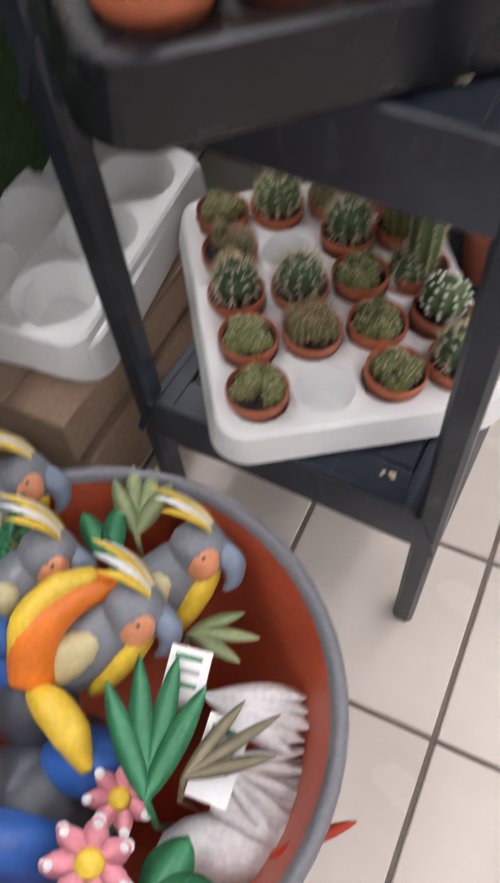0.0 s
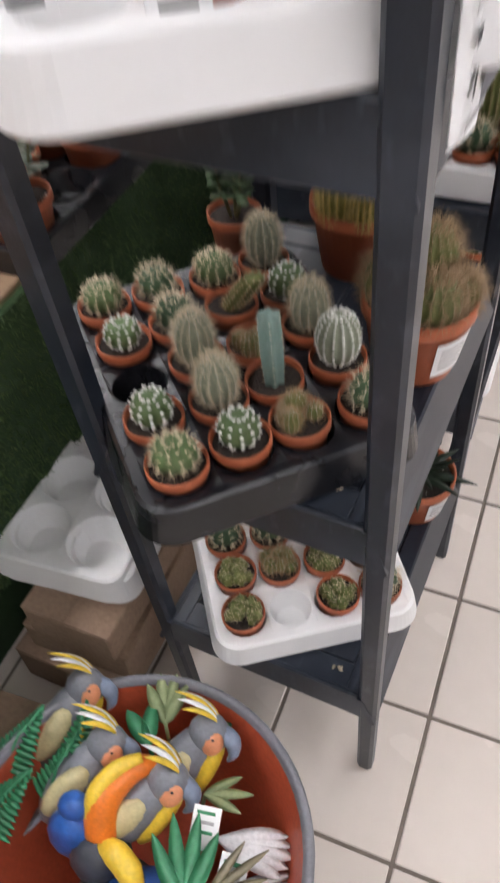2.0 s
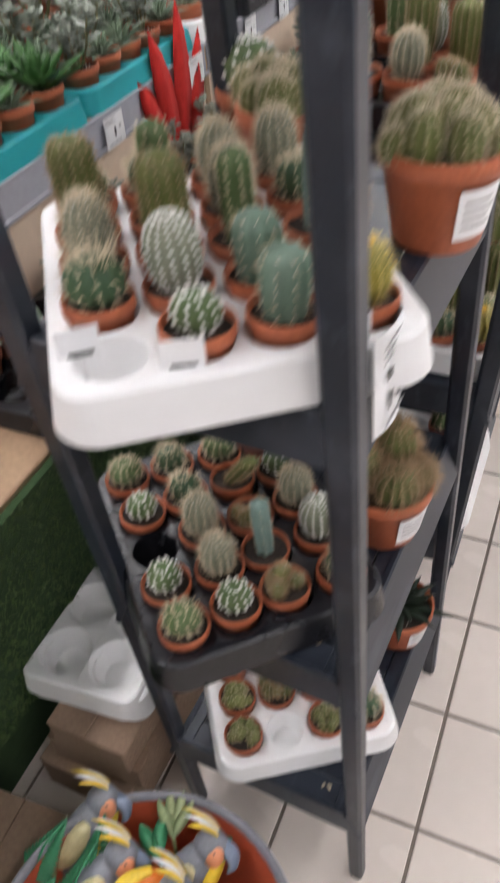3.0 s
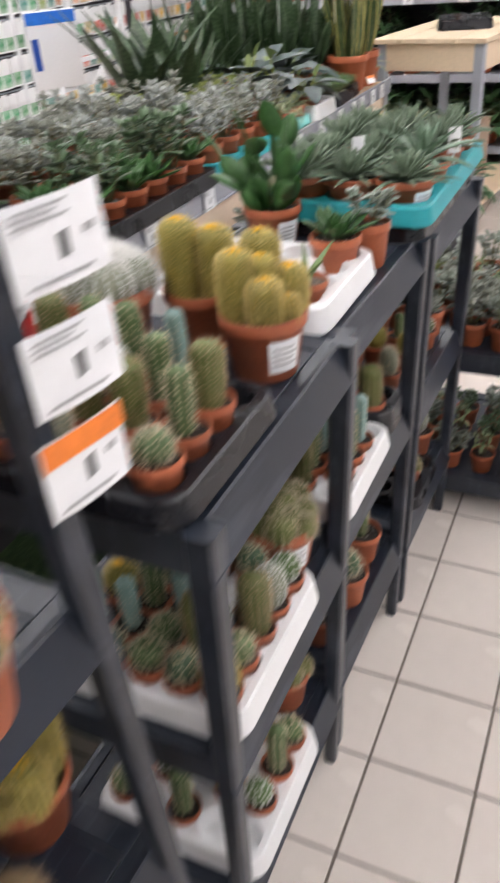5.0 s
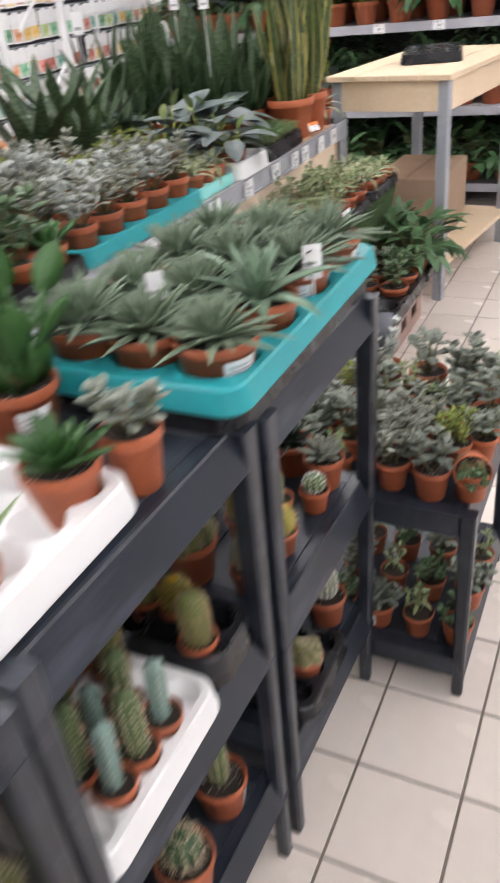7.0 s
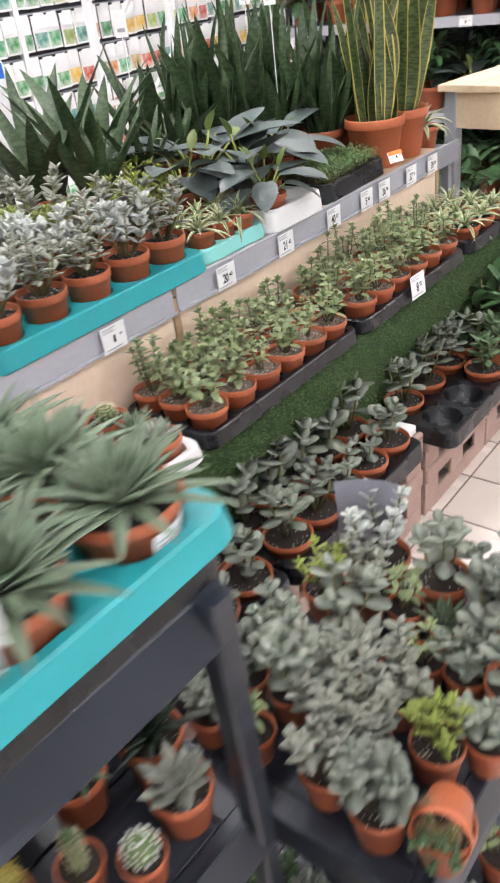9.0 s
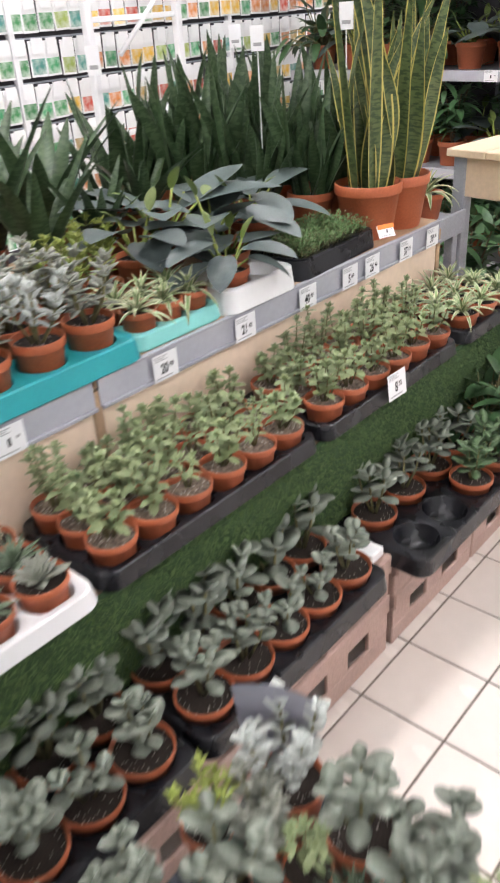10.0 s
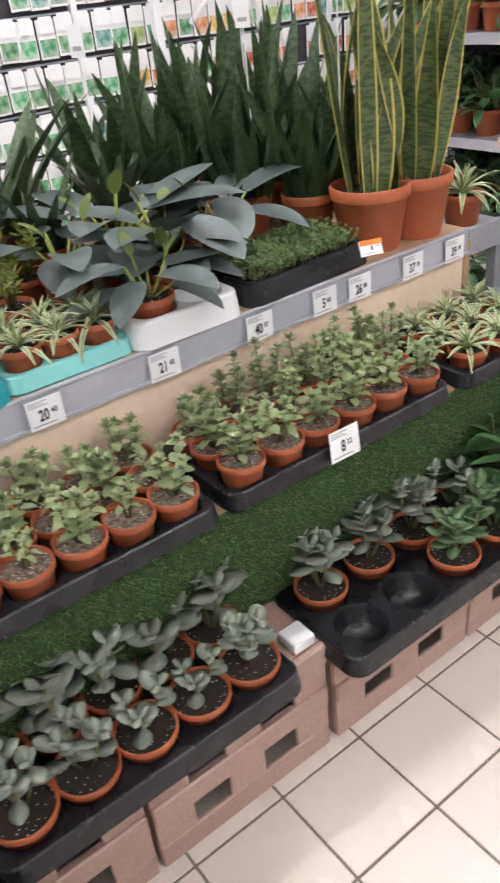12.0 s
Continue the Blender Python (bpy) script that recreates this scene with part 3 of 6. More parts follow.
def cactus_body(body, spn, r, h, ribs, at=(0, 0, 0), lean=(0, 0), column=False, depth=0.13, areoles=7, per=5, slen=0.012, sw=0.0006, wool=0.0, top=0.0, rr=None, bm_i=0, sp_i=0, wo_i=1):
    """A ribbed cactus stem into body, its spines and wool into spn."""
    rr = rr or rng
    n = ribs * 4
    rows = 13
    prof = []
    for j in range(rows + 1):
        t = j / rows
        if column:
            z = h * (t ** 0.9)
            q = max(0.0, (z - (h - r)) / r)
            rad = r * (0.86 + 0.14 * min(1, t * 3)) * math.sqrt(max(0.0, 1 - min(1, q) ** 2.4))
        else:
            z = h * 0.5 * (1 - math.cos(math.pi * (0.12 + 0.88 * t))) - h * 0.5 * (1 - math.cos(math.pi * 0.12))
            rad = r * math.sin(math.pi * (0.12 + 0.88 * t)) ** 0.8 if t < 1 else 0
        prof.append((max(rad, 0.0004), z))
    ox, oy, oz = at
    vs, fs = [], []

    def put(rad, z, a):
        return (ox + rad * math.cos(a) + lean[0] * z, oy + rad * math.sin(a) + lean[1] * z, oz + z)
    for rad, z in prof:
        for i in range(n):
            a = TAU * i / n
            w = 1 - depth * (0.5 - 0.5 * math.cos(a * ribs)) * (1.0 if rad > r * 0.2 else 0.4)
            vs.append(put(rad * w, z, a))
    for j in range(rows):
        for i in range(n):
            k = (i + 1) % n
            fs.append((j * n + i, j * n + k, (j + 1) * n + k, (j + 1) * n + i))
    fs.append(tuple(rows * n + i for i in range(n)))
    body.add(vs, fs, bm_i)
    for i in range(ribs):
        a = TAU * i / ribs
        for j in range(areoles):
            t = (j + 0.5 + rr.uniform(-0.15, 0.15)) / areoles * (rows - 0.5)
            j0 = min(rows - 1, int(t))
            f = t - j0
            rad = prof[j0][0] * (1 - f) + prof[j0 + 1][0] * f
            z = prof[j0][1] * (1 - f) + prof[j0 + 1][1] * f
            p = Vector(put(rad, z, a))
            dz = prof[j0 + 1][1] - prof[j0][1]
            dr = prof[j0 + 1][0] - prof[j0][0]
            out = Vector((math.cos(a) * dz, math.sin(a) * dz, -dr)).normalized()
            for _ in range(per):
                d = out + Vector((rr.uniform(-1, 1), rr.uniform(-1, 1), rr.uniform(-0.8, 1))) * 0.75
                spike(spn, p - out * 0.001, d, slen * rr.uniform(0.6, 1.25), sw, sp_i)
            if wool:
                blob(spn, p, wool * rr.uniform(0.8, 1.2), wo_i)
    if top:
        for _ in range(60):
            a, q = rr.uniform(0, TAU), rr.uniform(0, top)
            blob(spn, put(q, h * (0.995 - 0.25 * (q / r) ** 2), a), r * 0.09, wo_i)


def blob(mb, p, r, mi=0):
    x, y, z = p
    mb.add([(x + r, y, z), (x - r, y, z), (x, y + r, z), (x, y - r, z), (x, y, z + r), (x, y, z - r)],
           [(0, 2, 4), (2, 1, 4), (1, 3, 4), (3, 0, 4), (2, 0, 5), (1, 2, 5), (3, 1, 5), (0, 3, 5)], mi)


def make_cactus(style, seed):
    """Returns the meshes of a stem and of its spines; sizes fit a 5.5 cm pot unless noted."""
    rr = random.Random(seed)
    b, s = MB(), MB()
    heads = [(b, s)]

    def fresh():
        heads.append((MB(), MB()))
        return heads[-1]
    U = rr.uniform
    if style == "globe_white":      # green with white woolly tufts
        cactus_body(b, s, 0.021 * U(0.92, 1.08), 0.036 * U(0.9, 1.15), 11, areoles=6, per=4, slen=0.005, wool=0.0024, rr=rr)
        mats = [CACT[0]], [SPINE[3], WOOL]
    elif style == "globe_cream":
        cactus_body(b, s, 0.023, 0.036 * U(0.9, 1.1), 12, areoles=7, per=6, slen=0.009, wool=0.0013, rr=rr)
        mats = [CACT[0]], [SPINE[0], SPINE[0]]
    elif style == "globe_dark":
        cactus_body(b, s, 0.021, 0.034 * U(0.9, 1.2), 10, areoles=6, per=6, slen=0.013, sw=0.0006, wool=0.001, rr=rr)
        mats = [CACT[1]], [SPINE[0], SPINE[3]]
    elif style == "mossy":          # low clump of small green knobs
        for _ in range(20):
            a, q = U(0, TAU), 0.019 * math.sqrt(U(0, 1))
            k = U(0.006, 0.009)
            cactus_body(b, s, k, k * U(1.6, 2.4) + 0.004 * (1 - q / 0.02), 6, at=(q * math.cos(a), q * math.sin(a), -0.003), areoles=4, per=3, slen=0.0045, sw=0.0004, wool=0.0006, rr=rr)
        mats = [CACT[4]], [SPINE[0], SPINE[0]]
    elif style == "hairy":          # taller, dense pale bristles
        cactus_body(b, s, 0.021, 0.062 * U(0.9, 1.15), 13, areoles=13, per=7, slen=0.011, sw=0.0004, wool=0.001, rr=rr)
        mats = [CACT[5]], [SPINE[0], SPINE[3]]
    elif style == "oval_white":
        cactus_body(b, s, 0.024, 0.066 * U(0.92, 1.1), 14, areoles=13, per=5, slen=0.004, wool=0.0020, rr=rr)
        mats = [CACT[5]], [SPINE[3], WOOL]
    elif style == "blue_column":
        cactus_body(b, s, 0.0135, 0.085 * U(0.9, 1.2), 6, column=True, depth=0.28, areoles=9, per=3, slen=0.004, wool=0.0008, rr=rr)
        mats = [CACT[2]], [SPINE[0], WOOL]
    elif style == "blue_globe":
        cactus_body(b, s, 0.021, 0.060 * U(0.95, 1.1), 9, column=True, depth=0.2, areoles=6, per=4, slen=0.007, wool=0.0009, rr=rr)
        mats = [green("cactus_blue_green", (0.13, 0.21, 0.15), (0.20, 0.27, 0.22))], [SPINE[0], WOOL]
    elif style == "green_column":
        cactus_body(b, s, 0.0155, 0.085 * U(0.85, 1.3), 8, column=True, depth=0.22, areoles=11, per=6, slen=0.007, wool=0.0014, rr=rr)
        mats = [CACT[0]], [SPINE[0], SPINE[0]]
    elif style == "brown_tuft":     # clustered, brown spines
        for _ in range(7):
            a, q = U(0, TAU), 0.017 * math.sqrt(U(0, 1))
            b, s = fresh()
            cactus_body(b, s, U(0.008, 0.012), U(0.018, 0.03), 9, at=(q * math.cos(a), q * math.sin(a), -0.003), areoles=7, per=5, slen=0.009, sw=0.0004, wool=0.0008, rr=rr)
        mats = [CACT[4]], [SPINE[1], SPINE[3]]
    elif style == "leaning":        # column on its side, tan tufts
        cactus_body(b, s, 0.014, 0.06, 9, lean=(0.7, 0.2), column=True, areoles=9, per=6, slen=0.008, wool=0.0016, rr=rr)
        mats = [CACT[4]], [SPINE[1], SPINE[0]]
    elif style == "golden_barrel":  # for a 13 cm pot
        for (x, y, r, h) in ((0.028, 0.022, 0.030, 0.128), (-0.028, 0.026, 0.029, 0.112), (-0.028, -0.028, 0.027, 0.088), (0.030, -0.030, 0.028, 0.080), (0.002, -0.046, 0.020, 0.052), (0.0, 0.0, 0.026, 0.10)):
            b, s = fresh()
            cactus_body(b, s, r, h * U(0.9, 1.1), 18, at=(x, y, -0.004), column=True, depth=0.10, areoles=24, per=6, slen=0.009, sw=0.0006, wool=0.0010, top=r * 0.72, rr=rr)
        mats = [CACT[3]], [SPINE[2], GOLDWOOL]
    elif style == "golden_globe":   # for a 6 cm pot
        cactus_body(b, s, 0.023, 0.05, 14, areoles=10, per=5, slen=0.010, sw=0.0004, wool=0.0008, top=0.008, rr=rr)
        mats = [CACT[3]], [SPINE[2], GOLDWOOL]
    elif style == "clump":          # many ribbed heads in a 13 cm pot, tan bristles
        for i in range(15):
            a, q = i * 2.4, 0.052 * math.sqrt((i + 0.5) / 15)
            b, s = fresh()
            cactus_body(b, s, U(0.018, 0.025), U(0.035, 0.055) + 0.022 * (1 - q / 0.055), 12, at=(q * math.cos(a), q * math.sin(a), -0.006), areoles=9, per=5, slen=0.011, sw=0.00045, wool=0.0009, rr=rr)
        mats = [CACT[4]], [SPINE[0], SPINE[1]]
    elif style == "brown_heads":    # three tall spiny heads in a 13 cm pot
        for (x, y, r, h) in ((0.022, 0.022, 0.026, 0.075), (-0.028, 0.012, 0.028, 0.06), (0.0, -0.030, 0.027, 0.052), (0.035, -0.02, 0.018, 0.04)):
            b, s = fresh()
            cactus_body(b, s, r, h, 14, at=(x, y, -0.004), areoles=12, per=7, slen=0.017, sw=0.00055, wool=0.0012, rr=rr)
        mats = [CACT[4]], [SPINE[1], SPINE[0]]
    elif style == "white_hair":     # wide woolly cushion in a 14 cm pot
        for i in range(9):
            a, q = i * 2.4, 0.046 * math.sqrt((i + 0.3) / 9)
            b, s = fresh()
            cactus_body(b, s, 0.030, 0.062 - 0.2 * q, 12, at=(q * math.cos(a), q * math.sin(a), -0.006), areoles=12, per=8, slen=0.014, sw=0.0005, wool=0.0016, rr=rr)
        mats = [CACT[5]], [SPINE[3], WOOL]
    elif style == "crown":          # dark with long pale spines on top
        cactus_body(b, s, 0.026, 0.042, 11, areoles=6, per=5, slen=0.009, wool=0.0012, rr=rr)
        for _ in range(70):
            a, q = U(0, TAU), U(0.002, 0.017)
            spike(s, (q * math.cos(a), q * math.sin(a), 0.034), (0.7 * math.cos(a), 0.7 * math.sin(a), 1.1), U(0.018, 0.035), 0.0006, 0)
        mats = [CACT[1]], [SPINE[0], SPINE[0]]
    else:                           # tan_column: ribbed, tan bristles
        cactus_body(b, s, 0.021, 0.085 * U(0.9, 1.15), 14, column=True, depth=0.12, areoles=13, per=5, slen=0.007, wool=0.0009, rr=rr)
        mats = [CACT[4]], [SPINE[1], SPINE[0]]
    return [(i.mesh("cactus_stem", mats[0], fix=False), j.mesh("spine_coat", mats[1], fix=False)) for i, j in heads if i.v]


# ---- leafy plants ----
def ring_leaves(mb, n, length, width, z=0.0, lift=(0.2, 1.3), bend=0.5, thick=0.0, tip=0.6, rr=None, r0=0.004, seg=5, fold=0.2, mi=0, jit=0.15, at=(0, 0), scale_in=0.55):
    """A rosette: the outer leaves lie flat, the inner ones stand."""
    rr = rr or rng
    for i in range(n):
        t = i / max(1, n - 1)
        a = i * 2.399963 + rr.uniform(-jit, jit)
        e = lift[0] + (lift[1] - lift[0]) * t + rr.uniform(-jit, jit)
        d = Vector((math.cos(a) * math.cos(e), math.sin(a) * math.cos(e), math.sin(e)))
        up = Vector((-math.cos(a) * math.sin(e), -math.sin(a) * math.sin(e), math.cos(e)))
        L = length * (1 - (1 - scale_in) * t) * rr.uniform(0.85, 1.12)
        p = Vector((at[0] + r0 * (1 - t) * math.cos(a), at[1] + r0 * (1 - t) * math.sin(a), z + 0.006 * t))
        mb.leaf(p, d, up, L, width * (1 - (1 - scale_in) * t * 0.8), bend * (1 - t * 0.7) * rr.uniform(0.6, 1.3), fold, seg, tip, thick, mi)


def stemmed(mb, stems, height, spread, leaf_l, leaf_w, pairs, thick, rr, bend=0.3, tip=0.75, stem_r=0.0028, head=0, mi=0, si=1, droop=0.0):
    """Branching stems that carry pairs of leaves, each pair turned against the next, with a tuft at the tip."""
    for k in range(stems):
        a = TAU * k / stems + rr.uniform(-0.5, 0.5)
        q = spread * rr.uniform(0.3, 1.0) if stems > 1 else spread * 0.15
        h = height * rr.uniform(0.65, 1.1)
        tipp = Vector((q * math.cos(a), q * math.sin(a), h))
        b0 = Vector((q * 0.15 * math.cos(a), q * 0.15 * math.sin(a), -0.004))
        mid = (b0 + tipp) / 2 + Vector((math.cos(a), math.sin(a), 0)) * q * 0.15
        pts = [b0, mid, tipp]
        mb.tube(pts, [stem_r, stem_r * 0.85, stem_r * 0.6], 5, si)
        for j in range(pairs):
            t = 0.3 + 0.7 * (j + 0.6) / pairs
            p = b0.lerp(mid, t * 2) if t < 0.5 else mid.lerp(tipp, t * 2 - 1)
            base = j * 1.57 + rr.uniform(-0.3, 0.3) + a
            size = 1.05 - 0.3 * abs(t - 0.6)
            for s in (0, math.pi):
                e = rr.uniform(0.15, 0.7) + 0.5 * t - droop
                c = base + s + rr.uniform(-0.25, 0.25)
                d = Vector((math.cos(c) * math.cos(e), math.sin(c) * math.cos(e), math.sin(e)))
                up = Vector((-math.cos(c) * math.sin(e), -math.sin(c) * math.sin(e), math.cos(e)))
                mb.leaf(p, d, up, leaf_l * size * rr.uniform(0.8, 1.15), leaf_w * size * rr.uniform(0.85, 1.1), bend * rr.uniform(0.3, 1.4), 0.12, 5 if tip < 1.1 else 7, tip, thick, mi, 0.0, 0.66 if tip < 1.1 else 0.5)
        if head:
            for i in range(head):
                c = i * 2.4
                e = 0.3 + 1.1 * i / head
                d = Vector((math.cos(c) * math.cos(e), math.sin(c) * math.cos(e), math.sin(e)))
                up = Vector((-math.cos(c) * math.sin(e), -math.sin(c) * math.sin(e), math.cos(e)))
                mb.leaf(tipp, d, up, leaf_l * 0.6, leaf_w * 0.6, 0.2, 0.1, 4 if tip < 1.1 else 6, tip, thick, mi, 0.0, 0.66 if tip < 1.1 else 0.5)


def make_plant(style, seed):
    rr = random.Random(seed)
    U = rr.uniform
    mb = MB()
    mats = [JADE, STEM]
    if style == "jade":
        stemmed(mb, 3 + seed % 2, 0.10, 0.052, 0.044, 0.036, 2, 0.004, rr, 0.15, 1.3, 0.0036, head=3, droop=0.38)
    elif style == "jade_small":
        stemmed(mb, 6, 0.07, 0.045, 0.027, 0.019, 4, 0.0035, rr, 0.2, 1.25, 0.0024, head=4, droop=0.35)
    elif style == "jade_deep":
        stemmed(mb, 5, 0.11, 0.055, 0.040, 0.027, 4, 0.004, rr, 0.2, 1.2, 0.003, head=3, droop=0.3)
        mats = [JADED, STEM]
    elif style == "jade_tall":      # upright stems set with small round leaves
        stemmed(mb, 8, 0.15, 0.06, 0.020, 0.015, 9, 0.003, rr, 0.2, 1.2, 0.0022, head=4, droop=0.3)
        mats = [JADED, STEM]
    elif style == "silver":
        stemmed(mb, 6, 0.10, 0.06, 0.026, 0.021, 5, 0.004, rr, 0.25, 0.95, 0.0028, head=4)
        mats = [SILVER, STEM]
    elif style == "silver_bush":
        stemmed(mb, 8, 0.085, 0.055, 0.027, 0.017, 4, 0.004, rr, 0.3, 0.95, 0.003, head=4, droop=0.3)
        mats = [BLUEG, STEM]
    elif style == "sedum":
        stemmed(mb, 4 + seed % 3, 0.080, 0.040, 0.026, 0.017, 4, 0.0, rr, 0.8, 0.9, 0.002, head=9, droop=0.45)
        mats = [SEDUM, STEM]
    elif style == "sedum_bare":
        stemmed(mb, 4, 0.06, 0.03, 0.022, 0.010, 2, 0.0, rr, 0.9, 0.85, 0.002, head=7, droop=0.5)
        mats = [SEDUM, STEM]
    elif style == "sedum_tall":
        stemmed(mb, 5, 0.112, 0.030, 0.021, 0.013, 7, 0.0, rr, 0.7, 0.9, 0.002, head=9, droop=0.4)
        mats = [SEDUM, STEM]
    elif style == "lime_bush":
        stemmed(mb, 7, 0.065, 0.04, 0.020, 0.009, 5, 0.003, rr, 0.3, 0.7, 0.002, head=6)
        mats = [LIME, STEM]
    elif style == "haworthia":      # broad spiky rosette for a 12 cm pot
        ring_leaves(mb, 62, 0.095, 0.019, 0.0, (0.25, 1.45), 0.45, 0.006, 0.42, rr, 0.016, 5, 0.35)
        mats = [HAW]
    elif style == "haworthia_small":
        ring_leaves(mb, 30, 0.055, 0.012, 0.0, (0.3, 1.4), 0.3, 0.004, 0.45, rr, 0.008, 4, 0.3)
        mats = [HAW]
    elif style == "agave":          # few long channelled leaves
        ring_leaves(mb, 22, 0.135, 0.030, 0.0, (0.3, 1.45), 0.7, 0.005, 0.5, rr, 0.012, 7, 0.4)
        mats = [AGAVE]
    elif style == "aloe_pup":
        ring_leaves(mb, 6, 0.085, 0.014, 0.0, (0.25, 1.2), 0.35, 0.005, 0.4, rr, 0.004, 5, 0.4)
        mats = [ALOE]
    elif style == "echeveria":
        ring_leaves(mb, 38, 0.045, 0.021, 0.004, (0.15, 1.35), -0.35, 0.005, 0.85, rr, 0.006, 5, 0.25)
        mats = [BLUEG]
    elif style == "echeveria_silver":
        for i in range(6):
            a = i * 2.4
            q = 0.036 * math.sqrt(i / 5)
            ring_leaves(mb, 18, 0.034, 0.017, 0.03 + U(0, 0.03), (0.0, 1.3), -0.2, 0.004, 0.8, rr, 0.004, 4, 0.2, at=(q * math.cos(a), q * math.sin(a)))
            mb.tube([(q * 0.4 * math.cos(a), q * 0.4 * math.sin(a), -0.005), (q * math.cos(a), q * math.sin(a), 0.04)], [0.003, 0.002], 5, 1)
        mats = [SILVER, STEM]
    elif style == "gasteria":       # upright fleshy oval leaves
        ring_leaves(mb, 24, 0.075, 0.030, 0.0, (0.5, 1.45), 0.1, 0.006, 0.8, rr, 0.012, 5, 0.2)
        mats = [DEEP]
    elif style == "leaf_cactus":    # flat notched stems
        for i in range(13):
            a = i * 2.4
            e = U(0.6, 1.4)
            p = Vector((0.02 * math.cos(a) * U(0.2, 1), 0.02 * math.sin(a) * U(0.2, 1), 0))
            d = Vector((math.cos(a) * math.cos(e), math.sin(a) * math.cos(e), math.sin(e)))
            for s in range(2 + i % 2):
                up = Vector((-math.sin(a + s), math.cos(a + s), 0.3))
                mb.leaf(p, d, up, 0.065, 0.038, U(-0.2, 0.4), 0.1, 5, 0.95, 0.005)
                p = p + d * 0.056
                d = (d + Vector((U(-0.35, 0.35), U(-0.35, 0.35), U(-0.1, 0.3)))).normalized()
        mats = [DEEP]
    elif style == "spider":         # arching cream-edged blades
        ring_leaves(mb, 24, 0.095, 0.013, 0.0, (0.45, 1.4), 1.5, 0.0, 0.55, rr, 0.004, 7, 0.45)
        mats = [CREAM]
    elif style == "broad":          # large grey-green leaves in a loose rosette, young green leaves in the middle
        for i in range(11):
            a, e = i * 2.4 + U(-0.3, 0.3), U(0.5, 1.0) + 0.035 * i
            L = U(0.03, 0.065) + 0.003 * i
            p0 = Vector((0.006 * math.cos(a), 0.006 * math.sin(a), 0))
            d = Vector((math.cos(a) * math.cos(e), math.sin(a) * math.cos(e), math.sin(e)))
            p1 = p0 + d * L
            mb.tube([p0, p1], [0.0030, 0.0022], 5, 1)
            young = i > 8
            e2 = U(-0.25, 0.5) if not young else U(0.9, 1.3)
            d2 = Vector((math.cos(a) * math.cos(e2), math.sin(a) * math.cos(e2), math.sin(e2)))
            up = Vector((-math.cos(a) * math.sin(e2), -math.sin(a) * math.sin(e2), math.cos(e2)))
            k = 0.36 if young else 1.0
            mb.leaf(p1, d2, up, U(0.105, 0.15) * k, U(0.060, 0.078) * k, U(0.1, 0.7), 0.22, 9, 0.92, 0, 2 if young else 0)
        mats = [GREYL, LIME, YOUNG]
    elif style == "bush":           # glossy pointed leaves, dense
        for i in range(64):
            a, e = i * 2.4, U(0.1, 1.45)
            L = U(0.04, 0.13)
            p0 = Vector((0.01 * math.cos(a), 0.01 * math.sin(a), 0))
            d = Vector((math.cos(a) * math.cos(e), math.sin(a) * math.cos(e), math.sin(e)))
            p1 = p0 + d * L
            mb.tube([p0, p1], [0.002, 0.0014], 4, 1)
            e2 = e - U(0.2, 0.9)
            d2 = Vector((math.cos(a) * math.cos(e2), math.sin(a) * math.cos(e2), math.sin(e2)))
            mb.leaf(p1, d2, Vector((-math.cos(a) * math.sin(e2), -math.sin(a) * math.sin(e2), math.cos(e2))), U(0.06, 0.095), U(0.024, 0.036), U(0.2, 1.0), 0.2, 6, 0.7)
        mats = [BUSH, STEM]
    elif style == "palm_bush":      # tall foliage plant, half a metre
        for k in range(5):
            a = k * 1.26 + U(-0.3, 0.3)
            tp = Vector((0.11 * math.cos(a), 0.11 * math.sin(a), U(0.25, 0.48)))
            mb.tube([(0, 0, 0), tp * 0.5 + Vector((0, 0, 0.02)), tp], [0.006, 0.005, 0.004], 5, 1)
            for i in range(22):
                t = 0.2 + 0.8 * i / 22
                p = tp * t
                c, e = i * 2.4 + a, U(-0.2, 0.9)
                d = Vector((math.cos(c) * math.cos(e), math.sin(c) * math.cos(e), math.sin(e)))
                mb.leaf(p, d, Vector((-math.cos(c) * math.sin(e), -math.sin(c) * math.sin(e), math.cos(e))), U(0.10, 0.19), U(0.035, 0.06), U(0.3, 1.2), 0.2, 6, 0.7)
        mats = [BUSH, BROWNSTEM]
    elif style == "yellow_bush":
        for i in range(70):
            a, e = i * 2.4, U(0.5, 1.5)
            d = Vector((math.cos(a) * math.cos(e), math.sin(a) * math.cos(e), math.sin(e)))
            mb.leaf((0.03 * math.cos(a), 0.03 * math.sin(a), 0), d, (0, 0, 1), U(0.15, 0.34), 0.018, U(0.2, 1.2), 0.2, 7, 0.5)
        mats = [LIME]
    elif style == "snake_dark":
        for i in range(15):
            a, q = i * 2.4 + U(-0.4, 0.4), 0.050 * math.sqrt(i / 15)
            d = Vector((0.24 * math.cos(a) + U(-0.16, 0.16), 0.24 * math.sin(a) + U(-0.16, 0.16), 1))
            mb.leaf((q * math.cos(a), q * math.sin(a), -0.01), d, (math.cos(a + U(-0.8, 0.8)), math.sin(a), 0.1), U(0.17, 0.37), U(0.034, 0.054), U(-0.35, 0.6), 0.4, 12, 0.66, 0, 0, U(-1.4, 1.4))
        mats = [SNAKE]
    elif style == "snake_wide":     # short spreading dark leaves
